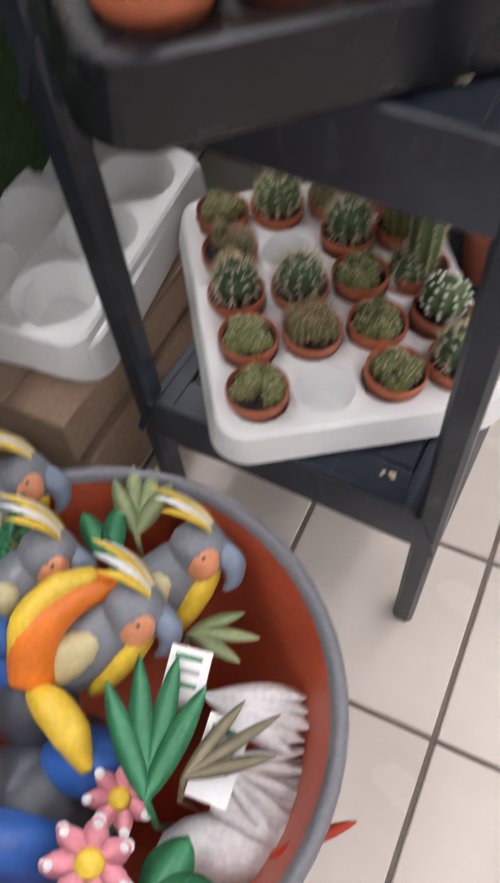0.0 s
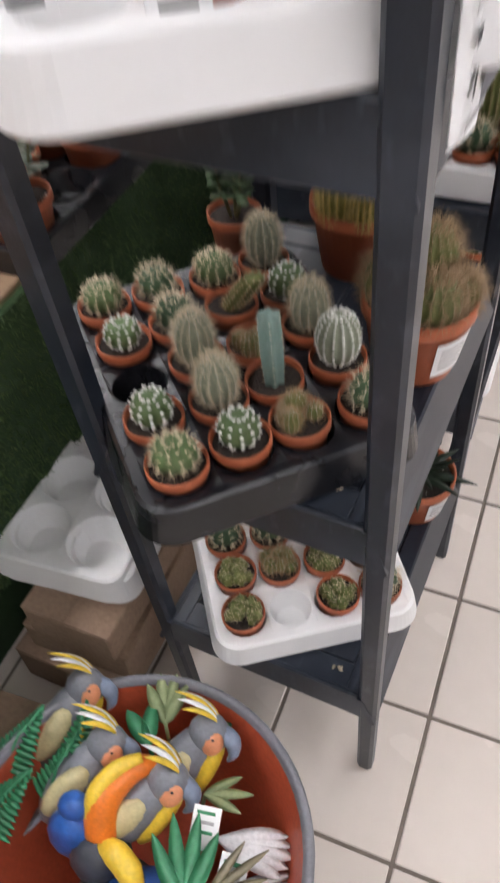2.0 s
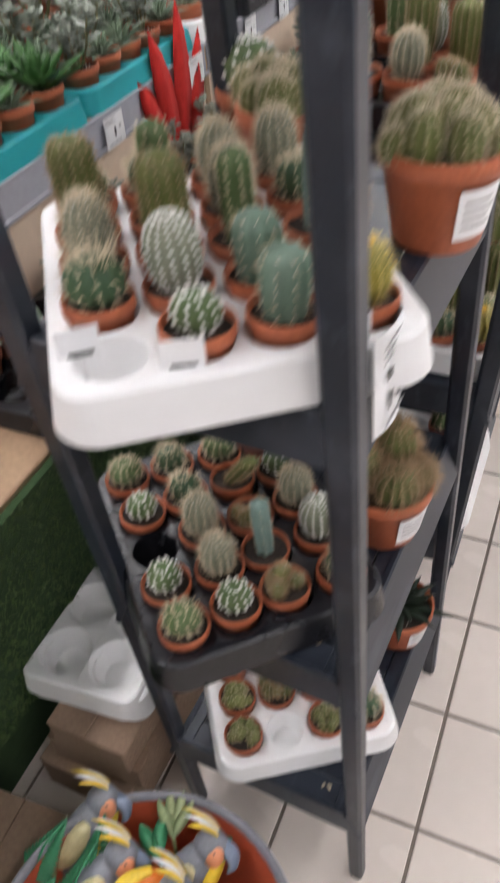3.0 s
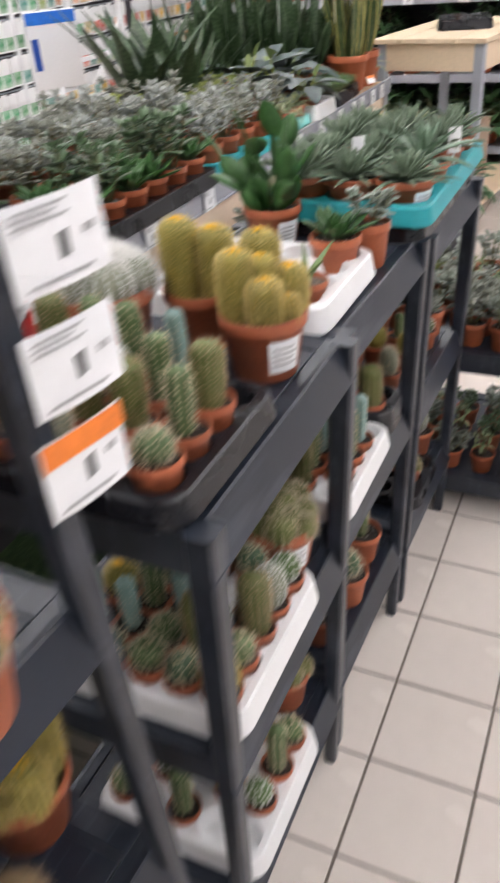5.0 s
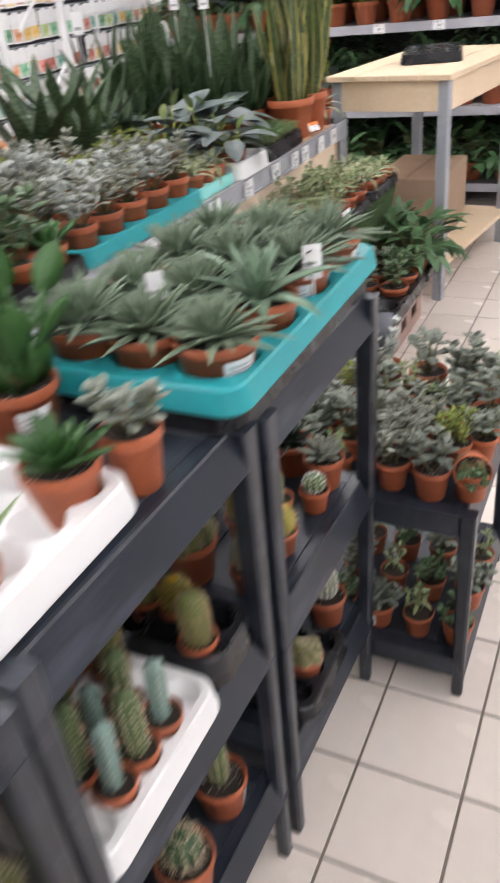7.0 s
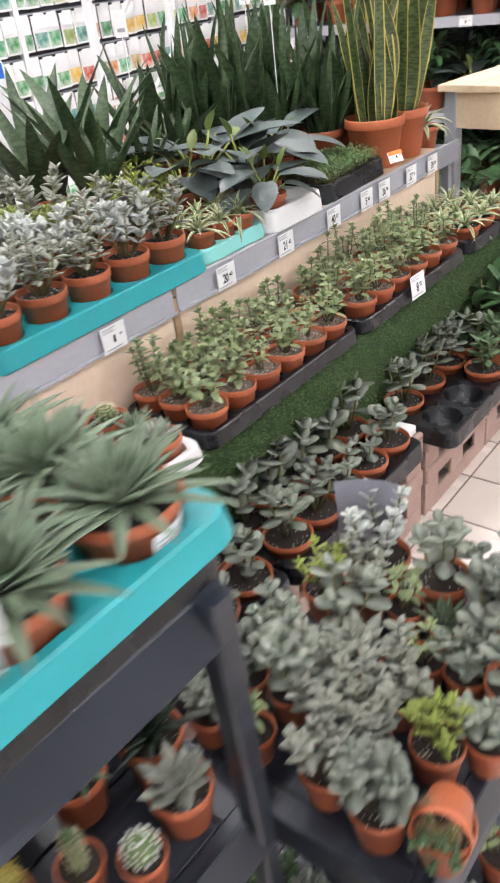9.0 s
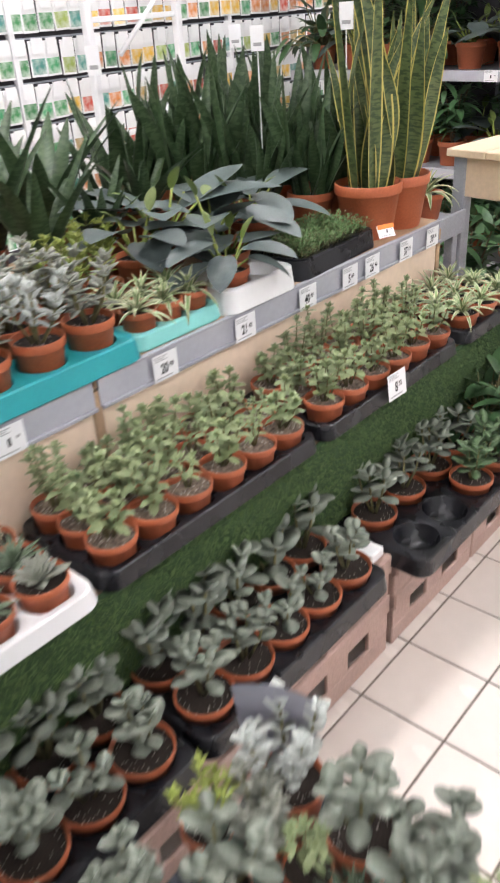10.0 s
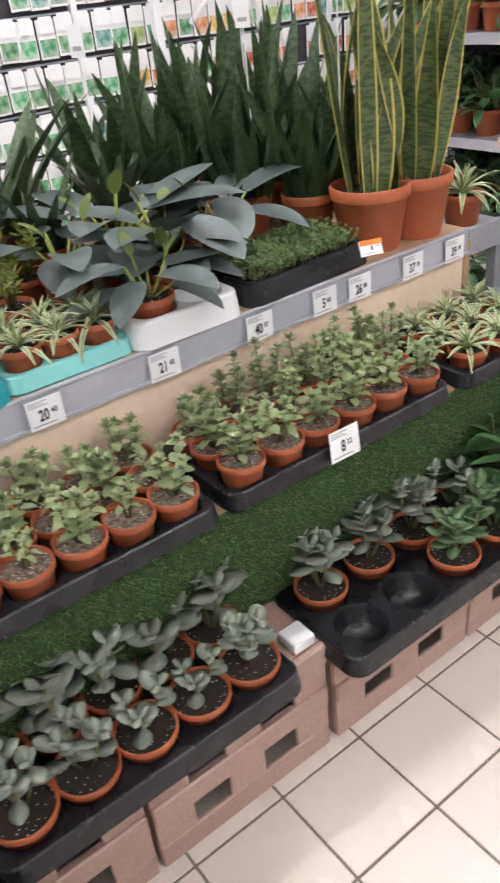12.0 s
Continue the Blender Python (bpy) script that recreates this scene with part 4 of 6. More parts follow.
        for i in range(13):
            a, q = i * 2.4, 0.03 * math.sqrt(i / 13)
            d = Vector((0.5 * math.cos(a) + U(-0.1, 0.1), 0.5 * math.sin(a) + U(-0.1, 0.1), 1))
            mb.leaf((q * math.cos(a), q * math.sin(a), -0.01), d, (-math.cos(a), -math.sin(a), 0.4), U(0.18, 0.30), U(0.034, 0.045), U(0.0, 0.5), 0.35, 9, 0.55, 0, 0, U(-0.3, 0.3))
        mats = [SNAKE]
    elif style == "snake_tall":     # yellow-edged
        for i in range(11):
            a, q = i * 2.4, 0.055 * math.sqrt((i + 0.3) / 11)
            d = Vector((0.15 * math.cos(a) + U(-0.08, 0.08), 0.15 * math.sin(a) + U(-0.08, 0.08), 1))
            mb.leaf((q * math.cos(a), q * math.sin(a), -0.01), d, (math.cos(a + U(-1, 1)), math.sin(a), 0.1), U(0.36, 0.62), U(0.034, 0.058), U(-0.5, 0.75), 0.4, 20, 0.62, 0, 0, U(-2.8, 2.8))
        mats = [SNAKEY]
    elif style == "agave_dark":
        ring_leaves(mb, 26, 0.075, 0.018, 0.0, (0.15, 1.4), 0.2, 0.005, 0.5, rr, 0.01, 5, 0.35)
        mats = [green("dark_agave_leaf", (0.012, 0.02, 0.012), (0.025, 0.04, 0.025), 0.4)]
    elif style == "red_trailing":
        stemmed(mb, 6, 0.045, 0.05, 0.022, 0.014, 4, 0.003, rr, 0.4, 0.9, 0.002, head=3)
        mats = [JADED, STEM]
    return mb.mesh("foliage", mats, fix=False)


SPEC = {  # words for a label, category, soil
    "globe_white": "round green cactus with white woolly tufts", "globe_cream": "round green cactus with cream spines", "globe_dark": "dark green globe cactus with pale spines",
    "mossy": "low mossy green cactus clump", "hairy": "upright cactus covered in pale bristles", "oval_white": "oval grey-green cactus dotted white", "blue_column": "blue-green columnar cactus",
    "blue_globe": "stout blue-green ribbed cactus",
    "green_column": "green ribbed column cactus", "brown_tuft": "brown spiny clustering cactus", "leaning": "leaning cactus with tan tufts", "golden_barrel": "golden barrel cactus cluster with yellow crowns",
    "golden_globe": "small golden globe cactus", "clump": "many-headed green cactus clump", "brown_heads": "spiny cactus with several brown heads", "white_hair": "woolly white-haired cactus cushion",
    "crown": "dark cactus crowned with long pale spines", "tan_column": "ribbed cactus column with tan bristles",
    "jade": "young jade plant with rounded grey-green leaves", "jade_small": "small jade succulent with rounded leaves", "jade_deep": "deep green jade plant", "jade_tall": "dark green succulent with upright leafy stems", "silver": "silvery round-leaved succulent",
    "silver_bush": "blue-grey bushy succulent", "sedum": "green leafy sedum with small top rosettes", "sedum_bare": "sparse green sedum in gritty soil", "sedum_tall": "tall green sedum stems", "lime_bush": "yellow-green bushy succulent",
    "haworthia": "spiky grey-green haworthia rosette", "haworthia_small": "small spiky haworthia", "agave": "green agave with long arching leaves", "aloe_pup": "small aloe with few narrow leaves",
    "echeveria": "blue-grey echeveria rosette", "echeveria_silver": "silvery succulent with many rosettes", "gasteria": "dark green fleshy succulent", "leaf_cactus": "dark green flat-stemmed leaf cactus",
    "spider": "cream-edged spider plant", "broad": "houseplant with broad grey-green leaves", "bush": "dark green leafy bush plant", "palm_bush": "tall dark green foliage plant", "yellow_bush": "yellow-green grassy houseplant",
    "snake_dark": "dark green snake plant with upright leaves", "snake_wide": "spreading dark snake plant", "snake_tall": "tall snake plant with yellow leaf edges", "agave_dark": "nearly black succulent rosette", "red_trailing": "small red-stemmed succulent"}
SUCC = {"jade", "jade_tall", "jade_small", "jade_deep", "silver", "silver_bush", "sedum", "sedum_bare", "sedum_tall", "lime_bush", "haworthia", "haworthia_small", "agave", "aloe_pup", "echeveria", "echeveria_silver", "gasteria", "agave_dark", "red_trailing"}
protos, made_mesh = {}, {}
prng = random.Random(11)


def cached(key, make):
    if key not in made_mesh:
        made_mesh[key] = make()
    return made_mesh[key]


def potted(style, x, y, z, r, h=None, size=1.0, turn=None, seed=None, sticker=None, tilt=(0, 0), where="", group="", grit=False):
    """A potted plant that stands at x, y, z. r, h: the pot; size scales the plant alone."""
    h = h or r * 1.75
    x, y = x + SLANT[0] * (z - SLANT[2]), y + SLANT[1] * (z - SLANT[2])
    seed = prng.randrange(3) if seed is None else seed
    turn = prng.uniform(0, 360) if turn is None else turn
    key = (style, seed, round(r, 4), round(h, 4), round(size, 2), sticker, grit)
    m = pose(x, y, z, tilt[0], tilt[1], turn)
    if key in protos:
        return tagged(copy_thing(protos[key], m), group=group)
    cactus = style not in ("jade", "spider") and style in SPEC and "cactus" in SPEC[style] and style != "leaf_cactus"
    cat = "cactus" if cactus else "succulent" if style in SUCC else "potted plant"
    ob = thing("potted_" + cat.split()[-1], m, SPEC[style] + " in a terracotta pot", cat, group)
    pot = part("pot", cached(("pot", r, h), lambda: pot_mesh(r, h)), ob, label="terracotta-coloured plastic pot")
    part("soil", cached(("soil", r, h, grit), lambda: soil_mesh(r, h, GRIT if grit else SOIL)), ob, label="dark potting soil")
    if sticker:
        part("sticker", cached(("sticker", r, h), lambda: sticker_mesh(r, h)), pot, pose(0, 0, 0, 0, 0, sticker), "white paper plant label")
    k = Matrix.Translation((0, 0, h * 0.89)) @ Matrix.Scale(size, 4)
    if cactus:
        for b, s in cached((style, seed), lambda: make_cactus(style, seed + 5)):
            part("spine_coat", s, part("cactus_stem", b, ob, k))
    else:
        part("foliage", cached((style, seed), lambda: make_plant(style, seed + 5)), ob, k)
    protos[key] = ob
    return ob


# ---- trays ----
def tray_mesh(lx, ly, h, nx, ny, hole, material, flare=0.006, rad=0.03, cups=None, margin=0.012):
    """A moulded nursery tray: rounded skirt, deck and a round cup for each pot. Origin at its middle, on the ground."""
    mb = MB()
    ix, iy = lx / 2 - margin, ly / 2 - margin
    n = 16
    cups = cups if cups is not None else h - 0.003

    def outline(ex, ey, rd, z, k=9):
        pts = []
        for cx, cy, a0 in ((ex - rd, ey - rd, 0), (-ex + rd, ey - rd, 90), (-ex + rd, -ey + rd, 180), (ex - rd, -ey + rd, 270)):
            for i in range(k + 1):
                a = radians(a0 + 90 * i / k)
                pts.append((cx + rd * math.cos(a), cy + rd * math.sin(a), z))
        return pts
    o1 = outline(lx / 2, ly / 2, rad, h)
    inner = [(max(-ix, min(ix, x)), max(-iy, min(iy, y)), h) for x, y, _ in o1]
    loops = [inner, outline(lx / 2 - 0.003, ly / 2 - 0.003, rad, h), outline(lx / 2, ly / 2, rad, h - 0.003), outline(lx / 2 + flare, ly / 2 + flare, rad + flare, 0.004), outline(lx / 2 + flare - 0.004, ly / 2 + flare - 0.004, rad, 0.0), outline(lx / 2 - 0.006, ly / 2 - 0.006, rad - 0.006, h - 0.008)]
    c = len(o1)
    vs = [p for l in loops for p in l]
    fs = [(j * c + i, j * c + (i + 1) % c, (j + 1) * c + (i + 1) % c, (j + 1) * c + i) for j in range(len(loops) - 1) for i in range(c)]
    mb.add(vs, fs, smooth=False)
    sx, sy = 2 * ix / nx, 2 * iy / ny
    places = []
    for a in range(nx):
        for b in range(ny):
            cx, cy = -ix + sx * (a + 0.5), -iy + sy * (b + 0.5)
            sq, ci = [], []
            for i in range(n):
                t = TAU * i / n
                u, v = math.cos(t), math.sin(t)
                m = max(abs(u), abs(v))
                sq.append((cx + u / m * sx / 2, cy + v / m * sy / 2, h))
                ci.append((cx + hole * u, cy + hole * v, h - 0.001))
            fs = [(i, (i + 1) % n, n + (i + 1) % n, n + i) for i in range(n)]
            mb.add(sq + ci, fs, smooth=False)
            places.append((cx, cy))
    cup = MB()
    ring = [(q * hole * math.cos(TAU * i / n), q * hole * math.sin(TAU * i / n), z) for q, z in ((1, h - 0.001), (0.94, h - 0.006), (0.76, h - cups + 0.002), (0.70, h - cups)) for i in range(n)]
    cup.add(ring, [(j * n + i, j * n + (i + 1) % n, (j + 1) * n + (i + 1) % n, (j + 1) * n + i) for j in range(3) for i in range(n)] + [tuple(3 * n + i for i in range(n))])
    return mb.mesh("tray", [material], fix=False), cup.mesh("cup", [material], fix=False), places


def tray(x, y, z, lx, ly, h, nx, ny, hole, material, label, turn=0.0, **kw):
    body, cup, places = cached(("tray", lx, ly, h, nx, ny, hole, material.name, str(kw)), lambda: tray_mesh(lx, ly, h, nx, ny, hole, material, **kw))
    x, y = x + SLANT[0] * (z - SLANT[2]), y + SLANT[1] * (z - SLANT[2])
    ob = part("plant_tray", body, None, pose(x, y, z, 0, 0, turn))
    for cx, cy in places:
        part("cup", cup, ob, pose(cx, cy, 0))
    return tagged(ob, label, "plant tray")


def grid_of(x, y, lx, ly, nx, ny, turn=0.0, margin=0.012):
    """World places of a tray's cups."""
    c, s = math.cos(radians(turn)), math.sin(radians(turn))
    out = []
    for a in range(nx):
        for b in range(ny):
            u, v = (lx - 2 * margin) * ((a + 0.5) / nx - 0.5), (ly - 2 * margin) * ((b + 0.5) / ny - 0.5)
            out.append((x + c * u - s * v, y + s * u + c * v))
    return out

# ---- tall rack: three trays of small cacti and larger pots behind them ----
WT, BT, TT = "white plastic plant tray", "black plastic plant tray", "teal plastic plant tray"
SR, SH = 0.0272, 0.050


def fill(x, y, z, lx, ly, nx, ny, turn, rows, r=SR, h=SH, group="", **kw):
    """Pots in a tray's cups; rows is a string of codes column by column, '.' an empty cup."""
    code = {"m": "mossy", "w": "globe_white", "c": "globe_cream", "d": "globe_dark", "h": "hairy", "o": "oval_white", "b": "blue_column", "B": "blue_globe", "g": "green_column", "t": "brown_tuft",
            "l": "leaning", "y": "golden_globe", "n": "tan_column", "k": "crown", "j": "jade", "s": "sedum", "e": "sedum_bare", "T": "sedum_tall", "p": "spider", "J": "jade_small", "H": "haworthia_small", "E": "echeveria"}
    for (px, py), c in zip(grid_of(x, y, lx, ly, nx, ny, turn), rows.replace(" ", "")):
        if c != ".":
            potted(code[c], px + prng.uniform(-0.002, 0.002), py + prng.uniform(-0.002, 0.002), z, r, h, group=group, tilt=(prng.uniform(-2.5, 2.5), prng.uniform(-2.5, 2.5)), **kw)


tray(-0.237, -0.786, 0.247, 0.255, 0.31, 0.036, 4, 5, 0.0265, WHITE, WT + " with soil-stained cups, partly filled", 34)
fill(-0.237, -0.786, 0.2480, 0.255, 0.31, 4, 5, 34, "mmdtm .td.c mmmdt dwgnh", group="small cacti in the lowest white tray")
tray(-0.268, -0.860, 0.608, 0.255, 0.31, 0.042, 4, 5, 0.0265, BLACK, BT + " holding small cacti", 44)
fill(-0.268, -0.860, 0.6115, 0.255, 0.31, 4, 5, 44, "cw.wc whhdd tbtlc dohwh", h=0.052, size=0.86, group="small cacti in the black tray")
tray(-0.236, -0.886, 0.975, 0.262, 0.31, 0.042, 4, 5, 0.027, WHITE, "deep white plastic tray of small cacti", 36)
fill(-0.236, -0.886, 0.979, 0.262, 0.31, 4, 5, 36, ".khnc wongd BBghh ynbdh", h=0.052, size=0.88, group="small cacti in the upper white tray")
potted("golden_barrel", -0.210, -0.618, 0.608, 0.056, 0.085, 0.86, 20, 0)
potted("brown_heads", -0.110, -0.762, 0.608, 0.055, 0.083, 0.92, 40, 0, sticker=-70)
potted("jade_tall", -0.352, -0.640, 0.608, 0.032, 0.055, 0.9)
potted("clump", -0.088, -0.728, 0.975, 0.054, 0.086, 0.84, 10, 1, sticker=-45)
potted("clump", -0.248, -0.668, 0.975, 0.054, 0.088, 0.82, 200, 2, sticker=-250)
potted("globe_white", -0.325, -0.585, 0.975, 0.04, 0.07, 1.4)
potted("agave_dark", -0.098, -0.660, 0.247, 0.052, 0.075, 0.9, 0, 0, sticker=-30)
potted("globe_dark", -0.260, -0.590, 0.247, 0.058, 0.09, 1.5)
potted("globe_dark", -0.175, -0.745, 0.247, 0.024, 0.04, 0.9)
tray(-0.215, -0.775, 1.340, 0.31, 0.31, 0.055, 5, 5, 0.027, WHITE, "white plastic tray of cacti", 8)
fill(-0.215, -0.775, 1.348, 0.31, 0.31, 5, 5, 8, "wchdn gcwhd hgwcd cwhgd dhcwn", h=0.058, group="small cacti in the top white tray")

# dry flower crumbs on the shelves
for x, y, z in ((-0.128, -0.944, 0.608), (-0.121, -0.936, 0.247)):
    mb = MB()
    for i in range(9):
        blob(mb, (rng.uniform(-0.007, 0.007), rng.uniform(-0.004, 0.004), 0.002), rng.uniform(0.0015, 0.003))
    tagged(part("dry_flower", mb.mesh("dry_flower", [SPINE[0]]), None, pose(x, y, z)), "dry cream flower head lying on the shelf", "plant litter")

# ---- second rack ----
stand_on(LEAN_B, 0.970)
tray(-0.190, -0.380, 0.970, 0.30, 0.235, 0.032, 5, 4, 0.0265, BLACK, BT + " of mixed cacti")
fill(-0.190, -0.380, 0.974, 0.30, 0.235, 5, 4, 0, "bn.n g..g hnog tngb cgn.", h=0.052, size=0.85, group="cacti on the second rack")
potted("golden_barrel", -0.092, -0.178, 0.970, 0.053, 0.080, 0.76, 75, 0, sticker=-110)
potted("golden_barrel", -0.200, -0.122, 0.970, 0.052, 0.078, 0.78, 200, 1)
potted("white_hair", -0.300, -0.205, 0.970, 0.068, 0.10, 1.0, 0, 0)
tray(-0.158, -0.325, 0.605, 0.285, 0.28, 0.04, 5, 5, 0.0265, WHITE, WT + " with small cacti, some cups empty")
fill(-0.158, -0.325, 0.609, 0.285, 0.28, 5, 5, 0, "cbyd. dbgc. ccb.g dnw.d ycnow", group="cacti on the second rack's middle shelf")
potted("clump", -0.095, -0.140, 0.605, 0.058, 0.085, 0.95, 0, 0, sticker=-40)
potted("clump", -0.240, -0.135, 0.605, 0.058, 0.085, 0.9, 90, 1)
tray(-0.150, -0.330, 0.245, 0.285, 0.26, 0.04, 5, 4, 0.0265, WHITE, WT + " with a few small cacti")
fill(-0.150, -0.330, 0.249, 0.285, 0.26, 5, 4, 0, "cd.g .wd. g.c. .y.c .wgc", group="cacti on the second rack's lowest shelf")
potted("clump", -0.100, -0.135, 0.245, 0.05, 0.08, 0.8, 30, 2)
potted("globe_dark", -0.235, -0.130, 0.245, 0.05, 0.08, 1.5)

# ---- third rack ----
stand_on(LEAN_C, 0.960)
tray(-0.205, 0.068, 0.960, 0.285, 0.255, 0.040, 4, 4, 0.030, WHITE, "nearly empty white plastic tray with round cups")
potted("aloe_pup", -0.107, 0.006, 0.966, 0.030, 0.050, 1.0, 150, 0, grit=True)
potted("gasteria", -0.115, 0.150, 0.962, 0.040, 0.070, 0.85, 0, 0)
potted("echeveria", -0.300, 0.015, 0.966, 0.032, 0.05, 0.8)
potted("jade_small", -0.083, 0.225, 0.960, 0.033, 0.072, 0.8, 0, 1)
potted("leaf_cactus", -0.270, 0.272, 0.960, 0.050, 0.075, 1.0, 30, 0, sticker=-60)
tray(-0.150, 0.105, 0.605, 0.235, 0.265, 0.038, 4, 5, 0.026, WHITE, WT + " of column cacti")
fill(-0.150, 0.105, 0.608, 0.235, 0.265, 4, 5, 0, "gdngb dgg.n ngbg. .bgb.", group="column cacti on the third rack")
tray(-0.195, 0.302, 0.605, 0.31, 0.115, 0.05, 5, 2, 0.027, BLACK, BT + " with two remaining cacti")
fill(-0.195, 0.302, 0.609, 0.31, 0.115, 5, 2, 0, ".. g. .n .y n.", h=0.056, sticker=-50, group="cacti in the black tray of the third rack")
for st, x, y, r, k in (("globe_dark", -0.085, 0.150, 0.046, 1.4), ("green_column", -0.095, 0.285, 0.044, 1.0), ("globe_dark", -0.22, 0.10, 0.046, 1.5), ("clump", -0.24, 0.27, 0.05, 0.8), ("oval_white", -0.10, 0.03, 0.04, 1.2)):
    potted(st, x, y, 0.245, r, r * 1.7, k, sticker=-45 if x > -0.15 else None)

# ---- fourth rack: teal tray of spiky succulents ----
stand_on(LEAN_D, 0.950)
tray(-0.172, 0.592, 0.951, 0.285, 0.500, 0.036, 3, 4, 0.05, BLACK, "black plastic tray holding up a teal tray")
tray(-0.170, 0.595, 0.9875, 0.305, 0.520, 0.034, 3, 4, 0.05, TEAL, TT + " of spiky haworthias")
for px, py in grid_of(-0.170, 0.595, 0.305, 0.520, 3, 4):
    st, sz = ("agave", 0.92) if (px > -0.1 and 0.47 < py < 0.58) else ("haworthia", prng.uniform(0.82, 1.0))
    potted(st, px, py, 0.992, 0.052, 0.062, sz, group="spiky succulents in the teal tray", sticker=-40 if px > -0.1 else None)
for st, x, y, r, k in (("echeveria", -0.085, 0.760, 0.038, 1.0), ("globe_white", -0.075, 0.685, 0.027, 1.0), ("golden_globe", -0.085, 0.560, 0.027, 1.0), ("green_column", -0.125, 0.640, 0.027, 0.7), ("agave_dark", -0.16, 0.79, 0.04, 0.8),
                       ("golden_globe", -0.16, 0.57, 0.03, 1.0), ("haworthia_small", -0.20, 0.70, 0.04, 1.1), ("echeveria", -0.27, 0.62, 0.04, 1.0), ("silver_bush", -0.25, 0.78, 0.042, 0.9), ("jade_small", -0.29, 0.50, 0.04, 1.0), ("hairy", -0.10, 0.46, 0.027, 0.9), ("clump", -0.2, 0.46, 0.045, 0.7)):
    potted(st, x, y, 0.585, r, r * 1.7, k)
tray(-0.150, 0.590, 0.235, 0.26, 0.21, 0.03, 4, 3, 0.027, BLACK, BT + " with two clumps of cactus")
for st, x, y, r, k in (("clump", -0.195, 0.575, 0.040, 0.62), ("clump", -0.070, 0.585, 0.036, 0.55), ("oval_white", -0.085, 0.745, 0.042, 1.1), ("globe_dark", -0.2, 0.76, 0.04, 1.2)):
    potted(st, x, y, 0.237, r, r * 1.7, k)

# ---- low corner rack: crowded succulents ----
stand_on()
mixed = ["silver_bush", "jade_small", "jade", "haworthia_small", "echeveria", "jade_small", "silver_bush", "sedum_bare", "jade", "jade_small", "jade_deep"]
spots = {(0.066, 0.852): ("jade_small", 0.038, 1.1), (0.140, 0.868): ("brown_tuft", 0.037, 1.2), (0.085, 0.955): ("lime_bush", 0.036, 1.0), (0.135, 1.075): ("jade", 0.042, 0.8), (-0.140, 1.200): ("silver", 0.045, 1.0),
         (-0.190, 1.110): ("lime_bush", 0.036, 1.0), (-0.075, 1.025): ("echeveria", 0.04, 1.25), (-0.035, 1.200): ("jade", 0.045, 0.85), (0.055, 1.205): ("jade_small", 0.04, 1.2), (0.135, 1.195): ("sedum_tall", 0.042, 0.8), (-0.015, 0.862): ("silver_bush", 0.036, 0.9)}
for (x, y), (st, r, sz) in spots.items():
    potted(st, x, 0.872 + (y - 0.80) * 1.09, 0.495, r, r * 1.75, sz, group="succulents on the low rack")
for i in range(6):
    for j in range(6):
        x, y = -0.195 + i * 0.066 + prng.uniform(-0.006, 0.006), 0.855 + j * 0.0715 + prng.uniform(-0.006, 0.006)
        if all((x - a) ** 2 + (y - b) ** 2 > 0.062 ** 2 for a, b in spots):
            potted(mixed[prng.randrange(len(mixed))], x, 0.872 + (y - 0.80) * 1.09, 0.495, 0.031, 0.056, prng.uniform(0.85, 1.15), group="succulents on the low rack")
sheet = MB()
cols_ = 9
sheet.add([(-0.036 + 0.072 * i / (cols_ - 1), 0.010 * math.cos(2.6 * (i / (cols_ - 1) - 0.5)) + d - 0.03 * t, 0.142 * t) for d in (0.0, 0.0008) for t in (0.0, 0.5, 1.0) for i in range(cols_)],
          [(o + j * cols_ + i, o + j * cols_ + i + 1, o + (j + 1) * cols_ + i + 1, o + (j + 1) * cols_ + i) for o in (0, 3 * cols_) for j in range(2) for i in range(cols_ - 1)])
tagged(part("plastic_sleeve", sheet.mesh("plastic_sleeve", [mat("grey_lavender_plastic", (0.36, 0.36, 0.42), 0.3, (0.32, 0.32, 0.38), 8, 90, 0.02, grain=0.3)]), None, pose(-0.190, 1.352, 0.495, 0, 0, 25) @ Matrix.Scale(1.4, 4)), "grey-lavender plastic plant sleeve leaning on a pot", "plant sleeve")
potted("red_trailing", 0.130, 0.985, 0.545, 0.036, 0.064, 0.6, 0, 1, tilt=(70, 40))
for i in range(4):
    for j in range(3):
        potted(("red_trailing", "jade_small", "sedum_bare")[(i + j) % 3], -0.13 + i * 0.088, 0.935 + j * 0.12, 0.11, 0.034, 0.058, 1.0, group="succulents on the low rack's bottom shelf", sticker=-80 if j == 0 else None)

# ---- middle step of the display ----
def step_tray(y, ly, rows, material=BLACK, nx=3, ny=6, label=BT, **kw):
    tray(-0.679, y, 0.604, 0.248, ly, 0.036, nx, ny, 0.0445, material, label)
    fill(-0.679, y, 0.607, 0.248, ly, nx, ny, 0, rows, 0.0445, 0.068, **kw)


step_tray(1.655, 0.565, "TsTsss sssese sseses", label="long black plastic tray of green sedums", group="sedums", grit=True)
step_tray(2.250, 0.575, "sTTsTT seTTsT ssssss", label="long black plastic tray of green sedums", group="sedums", grit=True)
step_tray(2.745, 0.33, "ppp ppp ppp", BLACK, 3, 3, "black plastic tray of spider plants", group="spider plants")
step_tray(1.190, 0.33, "EJc JEH cHE", WHITE, 3, 3, "white plastic tray of mixed succulents", group="mixed succulents on the middle step")
for y, rows in ((0.72, "JEHJEH HJEJHE JEHHJE"), (0.12, "HJEJHE EHJEHJ JHEJEH"), (-0.48, "JJ.HEJ .HJ.E. J.E.HJ")):
    step_tray(y, 0.56, rows, group="mixed succulents on the middle step")

